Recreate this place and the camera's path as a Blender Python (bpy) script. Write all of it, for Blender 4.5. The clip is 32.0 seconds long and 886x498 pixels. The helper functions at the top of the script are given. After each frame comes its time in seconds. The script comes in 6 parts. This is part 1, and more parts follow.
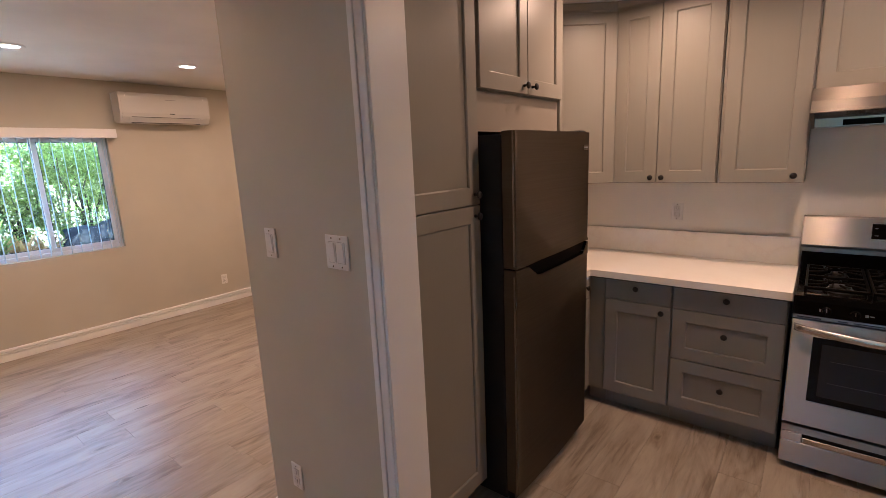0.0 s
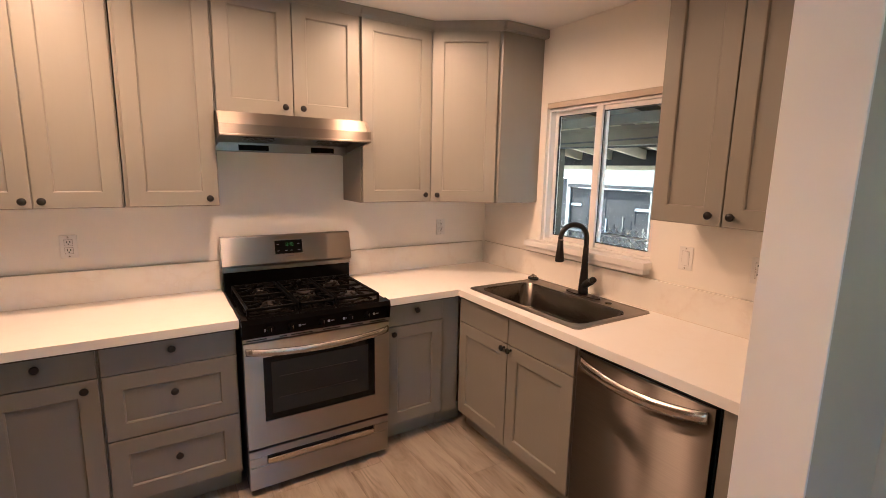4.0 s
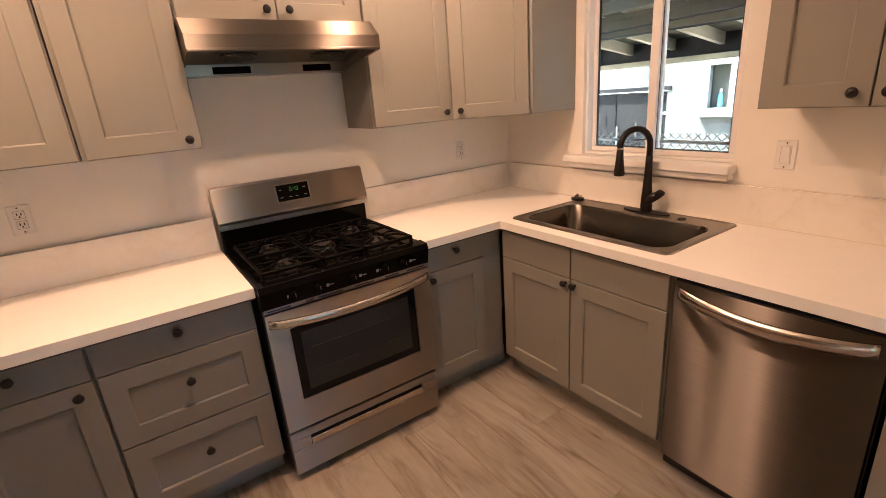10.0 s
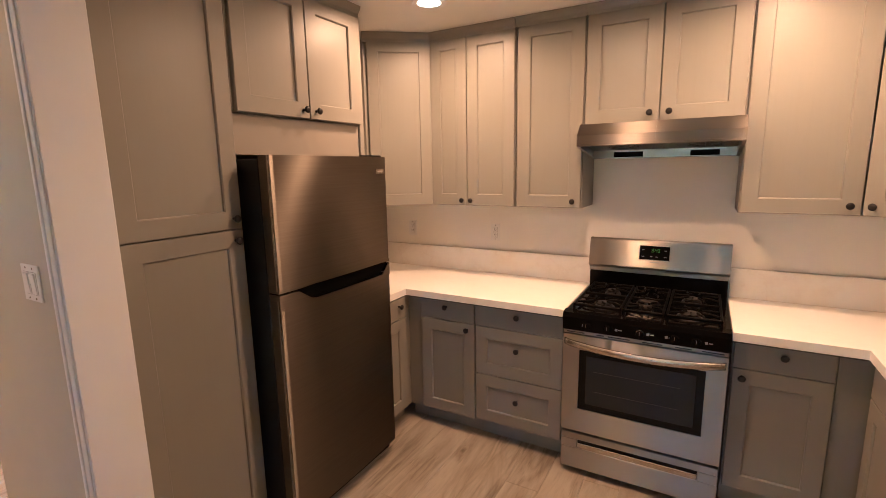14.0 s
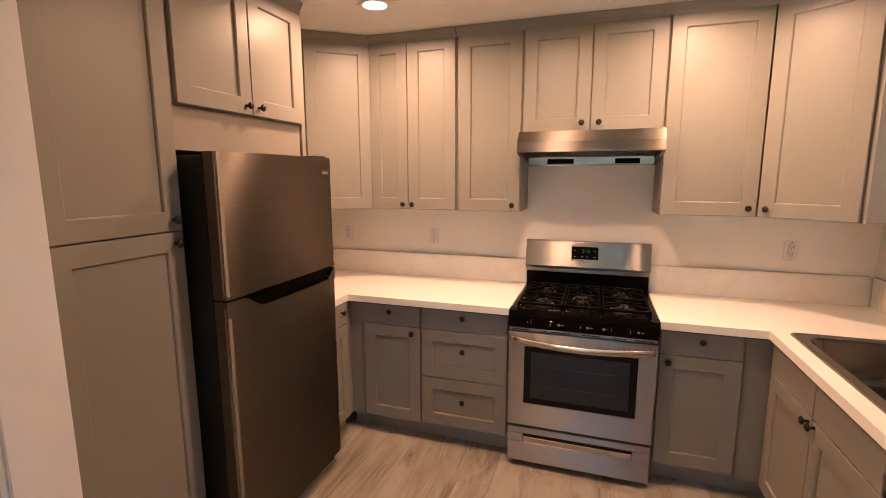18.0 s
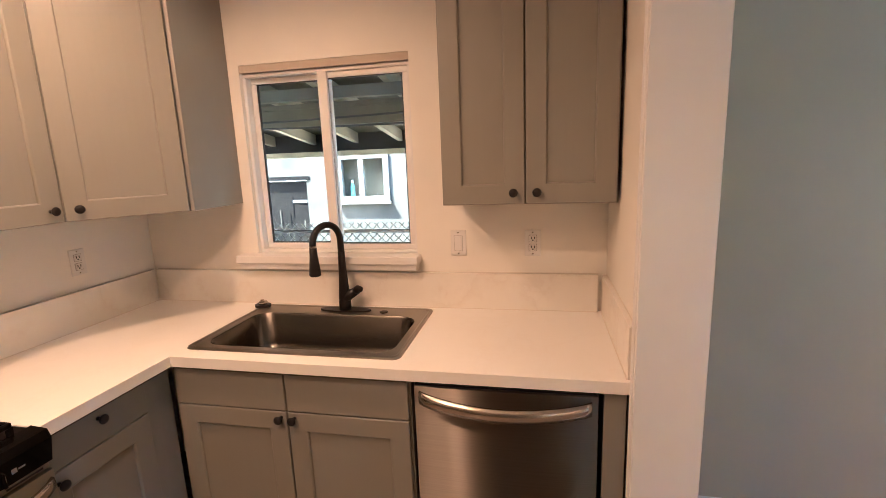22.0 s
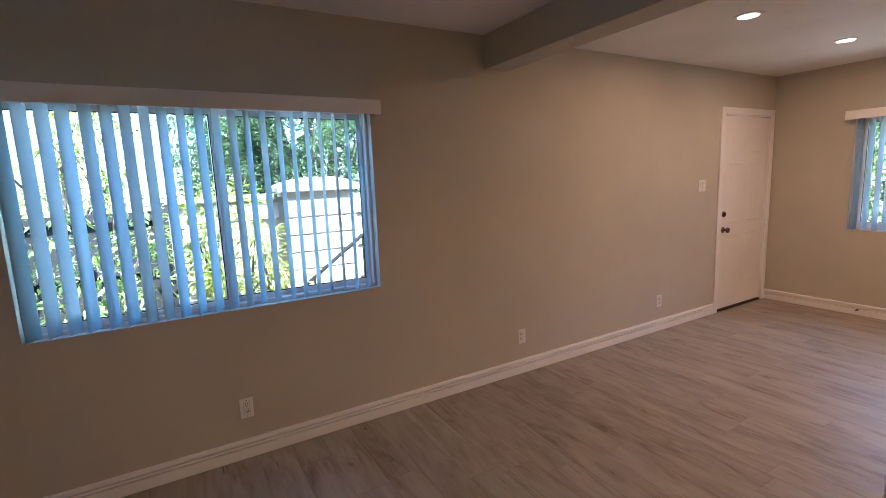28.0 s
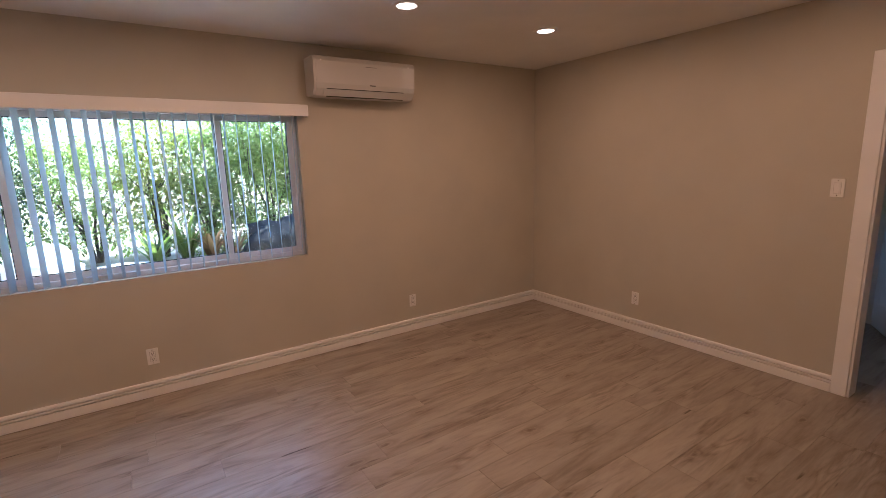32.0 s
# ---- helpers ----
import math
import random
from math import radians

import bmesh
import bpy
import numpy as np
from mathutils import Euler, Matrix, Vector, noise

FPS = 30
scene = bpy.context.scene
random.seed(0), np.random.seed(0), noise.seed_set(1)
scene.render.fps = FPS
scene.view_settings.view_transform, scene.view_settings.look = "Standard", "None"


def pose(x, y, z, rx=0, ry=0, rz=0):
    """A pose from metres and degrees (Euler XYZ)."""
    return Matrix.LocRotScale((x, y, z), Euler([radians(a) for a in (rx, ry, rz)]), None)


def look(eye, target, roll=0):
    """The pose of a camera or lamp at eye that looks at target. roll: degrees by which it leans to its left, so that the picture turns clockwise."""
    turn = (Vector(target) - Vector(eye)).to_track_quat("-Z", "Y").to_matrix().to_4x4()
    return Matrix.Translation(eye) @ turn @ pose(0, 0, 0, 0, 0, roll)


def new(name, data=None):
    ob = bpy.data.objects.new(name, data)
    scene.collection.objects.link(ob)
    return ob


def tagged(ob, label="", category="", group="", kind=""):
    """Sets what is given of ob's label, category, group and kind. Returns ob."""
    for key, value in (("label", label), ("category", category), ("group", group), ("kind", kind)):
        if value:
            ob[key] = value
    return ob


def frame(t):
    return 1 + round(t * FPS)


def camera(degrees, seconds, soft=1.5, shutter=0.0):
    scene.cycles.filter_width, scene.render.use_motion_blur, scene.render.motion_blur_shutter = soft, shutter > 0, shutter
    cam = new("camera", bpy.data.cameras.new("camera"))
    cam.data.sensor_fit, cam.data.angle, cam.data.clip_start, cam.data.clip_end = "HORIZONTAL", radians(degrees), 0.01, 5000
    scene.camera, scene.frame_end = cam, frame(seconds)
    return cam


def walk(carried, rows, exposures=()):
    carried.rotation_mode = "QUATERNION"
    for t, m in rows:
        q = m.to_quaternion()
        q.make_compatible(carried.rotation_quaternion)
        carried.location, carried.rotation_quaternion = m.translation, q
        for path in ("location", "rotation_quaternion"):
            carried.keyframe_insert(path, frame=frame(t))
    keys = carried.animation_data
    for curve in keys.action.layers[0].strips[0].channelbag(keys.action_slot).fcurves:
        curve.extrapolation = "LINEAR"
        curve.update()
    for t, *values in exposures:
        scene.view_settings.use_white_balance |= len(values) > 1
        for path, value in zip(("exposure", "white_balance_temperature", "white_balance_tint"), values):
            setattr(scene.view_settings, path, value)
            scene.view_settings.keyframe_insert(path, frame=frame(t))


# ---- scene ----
cam = camera(87.3, 32.0, soft=0.5)
PATH = [
    (0, (1.477, 1.743, 1.634), (0.241, 3.267, 1.246), -2.5),
    (0.5, (1.501, 1.775, 1.63), (0.514, 3.462, 1.208), -2.4),
    (1, (1.442, 1.789, 1.625), (0.727, 3.61, 1.21), -2.3),
    (1.5, (1.35, 1.772, 1.63), (1.073, 3.708, 1.213), -2.7),
    (2, (1.247, 1.764, 1.631), (1.2, 3.715, 1.194), -2.6),
    (2.5, (1.221, 1.849, 1.62), (1.369, 3.8, 1.208), -3.6),
    (3, (1.176, 2.014, 1.633), (1.7, 3.895, 1.203), -4.1),
    (3.5, (1.148, 2.117, 1.62), (2.007, 3.883, 1.242), -0.9),
    (5.5, (1.118, 2.643, 1.631), (2.52, 4.046, 1.372), -0.3),
    (6, (1.063, 2.797, 1.656), (2.673, 3.97, 1.482), -1.3),
    (6.5, (1.026, 2.874, 1.652), (2.706, 3.951, 1.524), -0.9),
    (7, (1.028, 2.91, 1.626), (2.72, 3.942, 1.355), -0.6),
    (7.5, (1.059, 2.901, 1.595), (2.674, 3.955, 1.065), -2.1),
    (8, (1.079, 2.899, 1.575), (2.626, 3.965, 0.888), -2.9),
    (8.5, (1.075, 2.889, 1.549), (2.576, 3.959, 0.775), -3.7),
    (9, (1.108, 2.851, 1.55), (2.505, 4.023, 0.728), -5.0),
    (9.5, (1.127, 2.804, 1.541), (2.364, 4.167, 0.758), -5.7),
    (10, (1.135, 2.715, 1.549), (2.181, 4.301, 0.923), -4.5),
    (10.5, (1.156, 2.598, 1.584), (2.089, 4.307, 1.127), -4.1),
    (11, (1.175, 2.523, 1.617), (1.866, 4.373, 1.305), -3.8),
    (11.5, (1.245, 2.388, 1.628), (1.676, 4.313, 1.297), -2.3),
    (12, (1.403, 2.318, 1.621), (1.521, 4.287, 1.29), -2.3),
    (12.5, (1.613, 2.254, 1.645), (1.352, 4.203, 1.282), -2.1),
    (13, (1.763, 2.162, 1.639), (1.162, 4.045, 1.335), -1.5),
    (13.5, (1.909, 2.089, 1.662), (1.135, 3.899, 1.309), -0.6),
    (14, (2.04, 2.109, 1.666), (1.071, 3.824, 1.321), -1.0),
    (14.5, (2.197, 2.155, 1.64), (1.126, 3.782, 1.189), -1.0),
    (16.5, (2.204, 2.178, 1.56), (1.195, 3.742, 0.827), -2.7),
    (17, (2.126, 2.136, 1.591), (1.195, 3.81, 1.017), -0.9),
    (17.5, (1.976, 2.053, 1.622), (1.226, 3.866, 1.232), -0.2),
    (18, (1.868, 2.014, 1.633), (1.243, 3.889, 1.324), -0.1),
    (18.5, (1.757, 2.071, 1.624), (1.333, 4.0, 1.305), -0.8),
    (19, (1.615, 2.173, 1.627), (1.538, 4.14, 1.277), -0.9),
    (19.5, (1.486, 2.266, 1.627), (1.753, 4.216, 1.272), -1.6),
    (20, (1.304, 2.36, 1.624), (2.075, 4.167, 1.251), -2.1),
    (20.5, (1.262, 2.563, 1.597), (2.312, 4.217, 1.193), -2.2),
    (21, (1.269, 2.787, 1.606), (2.587, 4.227, 1.171), -2.0),
    (21.5, (1.252, 3.007, 1.592), (2.944, 3.983, 1.165), -2.8),
    (22, (1.287, 3.131, 1.592), (3.208, 3.541, 1.216), -2.2),
    (22.5, (1.449, 3.223, 1.594), (3.401, 3.029, 1.205), -4.2),
    (23, (1.556, 3.283, 1.593), (3.284, 2.342, 1.232), -2.2),
    (23.5, (1.586, 3.429, 1.613), (3.045, 2.104, 1.274), -2.1),
    (24, (1.563, 3.492, 1.617), (2.741, 1.913, 1.271), -1.5),
    (24.5, (1.498, 3.617, 1.605), (2.443, 1.886, 1.272), -1.3),
    (25, (1.487, 3.763, 1.62), (2.214, 1.926, 1.31), -1.2),
    (25.5, (1.547, 3.847, 1.638), (2.022, 1.927, 1.344), -1.2),
    (27.5, (1.848, 3.386, 1.537), (1.154, 1.529, 1.27), -1.9),
    (28, (1.848, 3.047, 1.549), (0.864, 1.332, 1.251), -2.4),
    (28.5, (1.722, 2.767, 1.558), (0.429, 1.278, 1.227), -2.8),
    (29, (1.504, 2.492, 1.57), (-0.04, 1.27, 1.221), -2.8),
    (29.5, (1.256, 2.199, 1.543), (-0.511, 1.335, 1.183), -2.4),
    (30, (0.956, 1.998, 1.499), (-0.957, 1.522, 1.163), -1.9),
    (30.5, (0.599, 1.923, 1.472), (-1.365, 1.711, 1.161), -1.4),
    (31, (0.259, 1.929, 1.507), (-1.703, 2.131, 1.178), -2.9),
    (31.5, (-0.01, 2.044, 1.569), (-1.854, 2.725, 1.199), -3.5),
    (32, (-0.343, 2.221, 1.583), (-1.98, 3.309, 1.215), -1.7),
]
EXPOSURES = [(0, 3.52, 4400, 0), (2, 4.24, 4380, 0), (4, 4.18, 4680, 0), (6, 3.97, 4780, 0), (9, 4.13, 4830, 0), (11, 4.02, 4870, 1), (14, 4.24, 4920, 1), (17, 4.33, 4930, 2), (20, 4.2, 4940, 2), (22, 4.04, 4780, 1), (24, 3.54, 4640, 0), (27, 3.32, 4540, 2), (29, 3.04, 4620, 3), (31, 2.86, 4620, 6), (32, 2.7, 4690, 7)]
walk(cam, [(t, look(eye, target, roll)) for t, eye, target, roll in PATH], EXPOSURES)
# END WALK

# ---------- world, sun, exposure ----------
world = bpy.data.worlds.new("sky_world")
scene.world = world
world.use_nodes = True
wn = world.node_tree
sky = wn.nodes.new("ShaderNodeTexSky")
sky.sky_type = "NISHITA"
sky.sun_disc = False
sky.dust_density, sky.ozone_density = 1.2, 1.0
sky.sun_elevation = radians(58)
sky.sun_rotation = radians(335)
wn.links.new(sky.outputs[0], wn.nodes["Background"].inputs[0])
wn.nodes["Background"].inputs[1].default_value = 0.15
sun = new("sun", bpy.data.lights.new("sun", "SUN"))
sun.data.energy, sun.data.angle, sun.data.color = 5.0, radians(0.5), (1, 0.94, 0.84)
sun.matrix_world = look((-2.24, 4.8, 8.48), (0, 0, 0))
WARM = (1.0, 0.47, 0.22)
LIVING_WATTS, KITCHEN_WATTS, RANGE_WATTS = 1.16, 1.24, 1.27
DINING_DAY, LIVING_DAY = 0.35, 0.19
BEAM = {LIVING_WATTS: 180, KITCHEN_WATTS: 172, RANGE_WATTS: 168}      # how wide the recessed lamps throw


def window_daylight(at, towards, wide, high, watts, spread):
    """An added area lamp in a window's opening that stands in for skylight."""
    lamp = new("window_daylight", bpy.data.lights.new("window_daylight", "AREA"))
    lamp.data.shape, lamp.data.size, lamp.data.size_y = "RECTANGLE", wide, high
    lamp.data.energy, lamp.data.color, lamp.data.spread = watts, (0.80, 1.0, 1.02), radians(spread)
    lamp.matrix_world = look(at, Vector(at) + Vector(towards))


# ---------- materials ----------
def mat(name, color, rough=0.5, metal=0.0, spec=0.5):
    m = bpy.data.materials.new(name)
    m.use_nodes = True
    b = m.node_tree.nodes["Principled BSDF"]
    b.inputs["Base Color"].default_value = (*color, 1)
    b.inputs["Roughness"].default_value = rough
    b.inputs["Metallic"].default_value = metal
    b.inputs["Specular IOR Level"].default_value = spec
    return m


def node(m, kind, **values):
    n = m.node_tree.nodes.new(kind)
    for k, v in values.items():
        n.inputs[k.replace("_", " ")].default_value = v
    return n


def link(m, a, b):
    m.node_tree.links.new(a, b)


def bsdf(m):
    return m.node_tree.nodes["Principled BSDF"]


def coords(m, scale=(1, 1, 1), world_space=True):
    mp = node(m, "ShaderNodeMapping")
    mp.inputs["Scale"].default_value = scale
    if world_space:
        link(m, m.node_tree.nodes.new("ShaderNodeNewGeometry").outputs["Position"], mp.inputs["Vector"])
    else:
        link(m, m.node_tree.nodes.new("ShaderNodeTexCoord").outputs["Object"], mp.inputs["Vector"])
    return mp.outputs["Vector"]


def noise_tex(m, vec, scale, detail=4.0, rough=0.55, warp=0.0):
    n = node(m, "ShaderNodeTexNoise", Scale=scale, Detail=detail, Roughness=rough, Distortion=warp)
    link(m, vec, n.inputs["Vector"])
    return n.outputs["Fac"]


def ramp(m, fac, stops):
    r = node(m, "ShaderNodeValToRGB")
    r.color_ramp.elements[0].position, r.color_ramp.elements[0].color = stops[0][0], (*stops[0][1], 1)
    r.color_ramp.elements[1].position, r.color_ramp.elements[1].color = stops[-1][0], (*stops[-1][1], 1)
    for p, c in stops[1:-1]:
        r.color_ramp.elements.new(p).color = (*c, 1)
    link(m, fac, r.inputs["Fac"])
    return r.outputs["Color"]


def mixc(m, fac, a, b, mode="MIX"):
    n = m.node_tree.nodes.new("ShaderNodeMix")
    n.data_type, n.blend_type = "RGBA", mode
    for k, v in (("Factor", fac), ("A", a), ("B", b)):
        s = [i for i in n.inputs if i.name == k and (i.type == "RGBA" or k == "Factor" and i.type == "VALUE")][0]
        if hasattr(v, "is_output"):
            link(m, v, s)
        else:
            s.default_value = v if k == "Factor" else (*v, 1)
    return [o for o in n.outputs if o.type == "RGBA"][0]


def bump(m, fac, strength, distance=0.01):
    n = node(m, "ShaderNodeBump", Strength=strength, Distance=distance)
    link(m, fac, n.inputs["Height"])
    link(m, n.outputs["Normal"], bsdf(m).inputs["Normal"])


def painted(name, color, rough, texture=0.12, scale=260.0, vary=0.05, spec=0.4):
    """Rolled paint: orange-peel relief and faint uneven patches."""
    m = mat(name, color, rough, 0, spec)
    v = coords(m)
    c = ramp(m, noise_tex(m, v, 1.7, 3), [(0.3, tuple(x * (1 - vary) for x in color)), (0.7, tuple(min(1, x * (1 + vary)) for x in color))])
    link(m, c, bsdf(m).inputs["Base Color"])
    bump(m, noise_tex(m, v, scale, 2), texture, 0.002)
    return m


def brushed(name, color, rough, turn=0.0, metal=1.0, aniso=0.75, smudge=1.0, lines=0.0):
    """Brushed steel: highlights drawn out across the brush lines, with faint smudges."""
    m = mat(name, color, rough, metal)
    tg = node(m, "ShaderNodeCombineXYZ", X=0.02, Y=0.01, Z=1.0)
    link(m, tg.outputs[0], bsdf(m).inputs["Tangent"])
    bsdf(m).inputs["Anisotropic"].default_value = aniso
    bsdf(m).inputs["Anisotropic Rotation"].default_value = turn
    r = node(m, "ShaderNodeMapRange")
    link(m, noise_tex(m, coords(m), 3.0, 3), r.inputs["Value"])
    r.inputs["From Min"].default_value, r.inputs["From Max"].default_value = 0.3, 0.7
    r.inputs["To Min"].default_value, r.inputs["To Max"].default_value = rough * (1 - 0.08 * smudge), rough * (1 + 0.10 * smudge)
    link(m, r.outputs["Result"], bsdf(m).inputs["Roughness"])
    if lines:
        bump(m, noise_tex(m, coords(m, (2, 2, 700)), 1.0, 2), lines, 0.0008)
    return m


def streaked(name, color, rough, pull=0.8):
    """Sheet steel with level brush lines: lamps draw out into tall narrow bands."""
    m = mat(name, color, rough, 1.0)
    g = node(m, "ShaderNodeBsdfAnisotropic", Roughness=rough, Anisotropy=-pull)
    g.distribution = "GGX"
    tg = node(m, "ShaderNodeCombineXYZ", X=0.02, Y=0.01, Z=1.0)
    link(m, tg.outputs[0], g.inputs["Tangent"])
    v = coords(m, (3, 3, 260))
    tone = ramp(m, noise_tex(m, v, 1.0, 3), [(0.3, tuple(c * 0.93 for c in color)), (0.7, tuple(c * 1.06 for c in color))])
    link(m, tone, g.inputs["Color"])
    r = node(m, "ShaderNodeMapRange", From_Min=0.3, From_Max=0.7, To_Min=rough * 0.95, To_Max=rough * 1.06)
    link(m, noise_tex(m, coords(m), 3.0, 3), r.inputs["Value"])
    link(m, r.outputs["Result"], g.inputs["Roughness"])
    link(m, g.outputs[0], m.node_tree.nodes["Material Output"].inputs["Surface"])
    return m


M_WALL = painted("greige_wall_paint", (0.505, 0.475, 0.39), 0.55)
M_KWALL = painted("white_kitchen_paint", (0.84, 0.81, 0.742), 0.5)
M_CEIL = painted("white_ceiling_paint", (0.82, 0.805, 0.765), 0.7, 0.3, 120)
M_TRIM = painted("white_semigloss_trim", (0.80, 0.79, 0.77), 0.32, 0.04)
M_CAB = painted("grey_cabinet_lacquer", (0.262, 0.248, 0.215), 0.40, 0.03, 90, 0.04, 0.45)
_g = noise_tex(M_CAB, coords(M_CAB, (70, 70, 2.2)), 1.0, 5, 0.6)
_old = bsdf(M_CAB).inputs["Base Color"].links[0].from_socket
link(M_CAB, mixc(M_CAB, 1.0, _old, ramp(M_CAB, _g, [(0.28, (0.984, 0.983, 0.982)), (0.5, (1, 1, 1)), (0.75, (1.008, 1.008, 1.008))]), "MULTIPLY"), bsdf(M_CAB).inputs["Base Color"])
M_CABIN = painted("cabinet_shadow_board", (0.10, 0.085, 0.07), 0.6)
M_PLASTIC = mat("white_plastic", (0.78, 0.77, 0.74), 0.35)
M_PLATEGAP = mat("shadowed_plate_seam", (0.40, 0.38, 0.35), 0.7)
M_DARKSLOT = mat("dark_slot", (0.02, 0.02, 0.02), 0.6)
M_KNOB = mat("matte_black_metal", (0.012, 0.010, 0.0095), 0.42, 0.0, 0.3)
M_STEEL = brushed("brushed_stainless", (0.36, 0.318, 0.268), 0.36, aniso=1.0, smudge=0.3)
M_HOOD = brushed("brushed_hood_steel", (0.235, 0.207, 0.174), 0.43, aniso=1.0, smudge=0.3)
M_HANDLE = brushed("polished_handle_steel", (0.50, 0.455, 0.40), 0.22, aniso=0.2)
M_RIM = brushed("satin_rim_steel", (0.32, 0.295, 0.26), 0.30, aniso=0.4)
M_CAP = mat("worn_black_cap", (0.022, 0.020, 0.019), 0.45, 0, 0.3)
M_UNDER = mat("dark_satin_steel", (0.13, 0.12, 0.106), 0.32, 0.9)
M_CAULK = mat("aged_caulk", (0.70, 0.645, 0.565), 0.7)
M_POCKET = mat("black_pocket_plastic", (0.002, 0.002, 0.002), 0.6, 0, 0.05)
M_STEEL_E = streaked("brushed_stainless_door", (0.205, 0.184, 0.160), 0.40)
M_FRIDGE = streaked("smudge_proof_dark_stainless", (0.200, 0.172, 0.138), 0.44, 0.72)
M_SINK = brushed("satin_sink_steel", (0.145, 0.132, 0.115), 0.25, aniso=0.3)
M_ENAMEL = mat("black_enamel", (0.0028, 0.0026, 0.0026), 0.10, 0, 0.08)
M_IRON = mat("cast_iron", (0.003, 0.0028, 0.0028), 0.5, 0, 0.06)
M_BLACKBODY = mat("black_textured_steel", (0.009, 0.009, 0.010), 0.5, 0, 0.3)
M_GLASSBLACK = mat("dark_oven_glass", (0.004, 0.005, 0.006), 0.05, 0, 0.2)
M_OVENGLASS = mat("grey_oven_glass", (0.020, 0.024, 0.028), 0.06, 0, 0.35)
M_RACK = mat("dim_rack_wire", (0.05, 0.046, 0.042), 0.4, 0.5)
M_GASKET = mat("black_gasket", (0.01, 0.01, 0.01), 0.5)
M_NICKEL = mat("satin_nickel", (0.42, 0.38, 0.33), 0.25, 1.0)
M_BRONZE = mat("aged_nickel", (0.20, 0.17, 0.135), 0.22, 1.0)
M_PRINT = mat("white_print", (0.24, 0.24, 0.23), 0.5)
M_GREYPRINT = mat("grey_print", (0.22, 0.21, 0.2), 0.5)
M_ACBODY = mat("white_unit_plastic", (0.54, 0.53, 0.50), 0.3)

M_COUNTER = mat("white_quartz", (0.88, 0.855, 0.81), 0.28)
_v = coords(M_COUNTER)
_n = noise_tex(M_COUNTER, _v, 3.0, 8, 0.65)
link(M_COUNTER, ramp(M_COUNTER, _n, [(0.46, (0.88, 0.855, 0.81)), (0.50, (0.868, 0.838, 0.79)), (0.53, (0.88, 0.855, 0.81))]), bsdf(M_COUNTER).inputs["Base Color"])

M_SPLASH = mat("veined_quartz_splash", (0.76, 0.73, 0.67), 0.25)
_v = coords(M_SPLASH)
_n = noise_tex(M_SPLASH, _v, 2.2, 6, 0.6)
link(M_SPLASH, ramp(M_SPLASH, _n, [(0.44, (0.82, 0.79, 0.725)), (0.495, (0.79, 0.75, 0.68)), (0.505, (0.77, 0.725, 0.655)), (0.515, (0.80, 0.765, 0.70)), (0.56, (0.825, 0.795, 0.73))]), bsdf(M_SPLASH).inputs["Base Color"])

# vinyl oak planks: each plank has its own tone and its own stretch of grain
M_PLANK = mat("grey_oak_vinyl_plank", (0.36, 0.30, 0.24), 0.36, 0, 0.36)
_oi = M_PLANK.node_tree.nodes.new("ShaderNodeObjectInfo")
_geo = M_PLANK.node_tree.nodes.new("ShaderNodeNewGeometry")
_off = M_PLANK.node_tree.nodes.new("ShaderNodeVectorMath")
_off.operation = "MULTIPLY"
_cmb = M_PLANK.node_tree.nodes.new("ShaderNodeCombineXYZ")
link(M_PLANK, _oi.outputs["Random"], _cmb.inputs[0])
link(M_PLANK, _oi.outputs["Random"], _cmb.inputs[1])
link(M_PLANK, _cmb.outputs[0], _off.inputs[0])
_off.inputs[1].default_value = (17.0, 31.0, 0)
_add = M_PLANK.node_tree.nodes.new("ShaderNodeVectorMath")
link(M_PLANK, _geo.outputs["Position"], _add.inputs[0])
link(M_PLANK, _off.outputs[0], _add.inputs[1])
_mp = node(M_PLANK, "ShaderNodeMapping")
_mp.inputs["Scale"].default_value = (12, 1.3, 1)
link(M_PLANK, _add.outputs[0], _mp.inputs["Vector"])
_grain = noise_tex(M_PLANK, _mp.outputs["Vector"], 1.5, 6, 0.60, 0.6)
_mp2 = node(M_PLANK, "ShaderNodeMapping")
_mp2.inputs["Scale"].default_value = (4.6, 0.9, 1)
link(M_PLANK, _add.outputs[0], _mp2.inputs["Vector"])
_blotch = noise_tex(M_PLANK, _mp2.outputs["Vector"], 1.3, 5, 0.64, 1.3)
_tone = ramp(M_PLANK, _oi.outputs["Random"], [(0.0, (0.314, 0.275, 0.224)), (0.5, (0.338, 0.297, 0.242)), (1.0, (0.360, 0.317, 0.260))])
_c1 = mixc(M_PLANK, 1.0, _tone, ramp(M_PLANK, _grain, [(0.30, (0.95, 0.945, 0.94)), (0.50, (0.99, 0.99, 0.99)), (0.75, (1.04, 1.04, 1.035))]), "MULTIPLY")
_c2 = mixc(M_PLANK, 1.0, _c1, ramp(M_PLANK, _blotch, [(0.27, (0.60, 0.575, 0.55)), (0.42, (0.86, 0.845, 0.83)), (0.54, (1.0, 1.0, 1.0)), (0.75, (1.13, 1.13, 1.125))]), "MULTIPLY")
_mp3 = node(M_PLANK, "ShaderNodeMapping")
_mp3.inputs["Scale"].default_value = (26, 2.6, 1)
link(M_PLANK, _add.outputs[0], _mp3.inputs["Vector"])
_split = noise_tex(M_PLANK, _mp3.outputs["Vector"], 1.0, 2, 0.5)
_c3 = mixc(M_PLANK, 1.0, _c2, ramp(M_PLANK, _split, [(0.23, (0.34, 0.30, 0.27)), (0.28, (1, 1, 1)), (1.0, (1, 1, 1))]), "MULTIPLY")
_mp4 = node(M_PLANK, "ShaderNodeMapping")
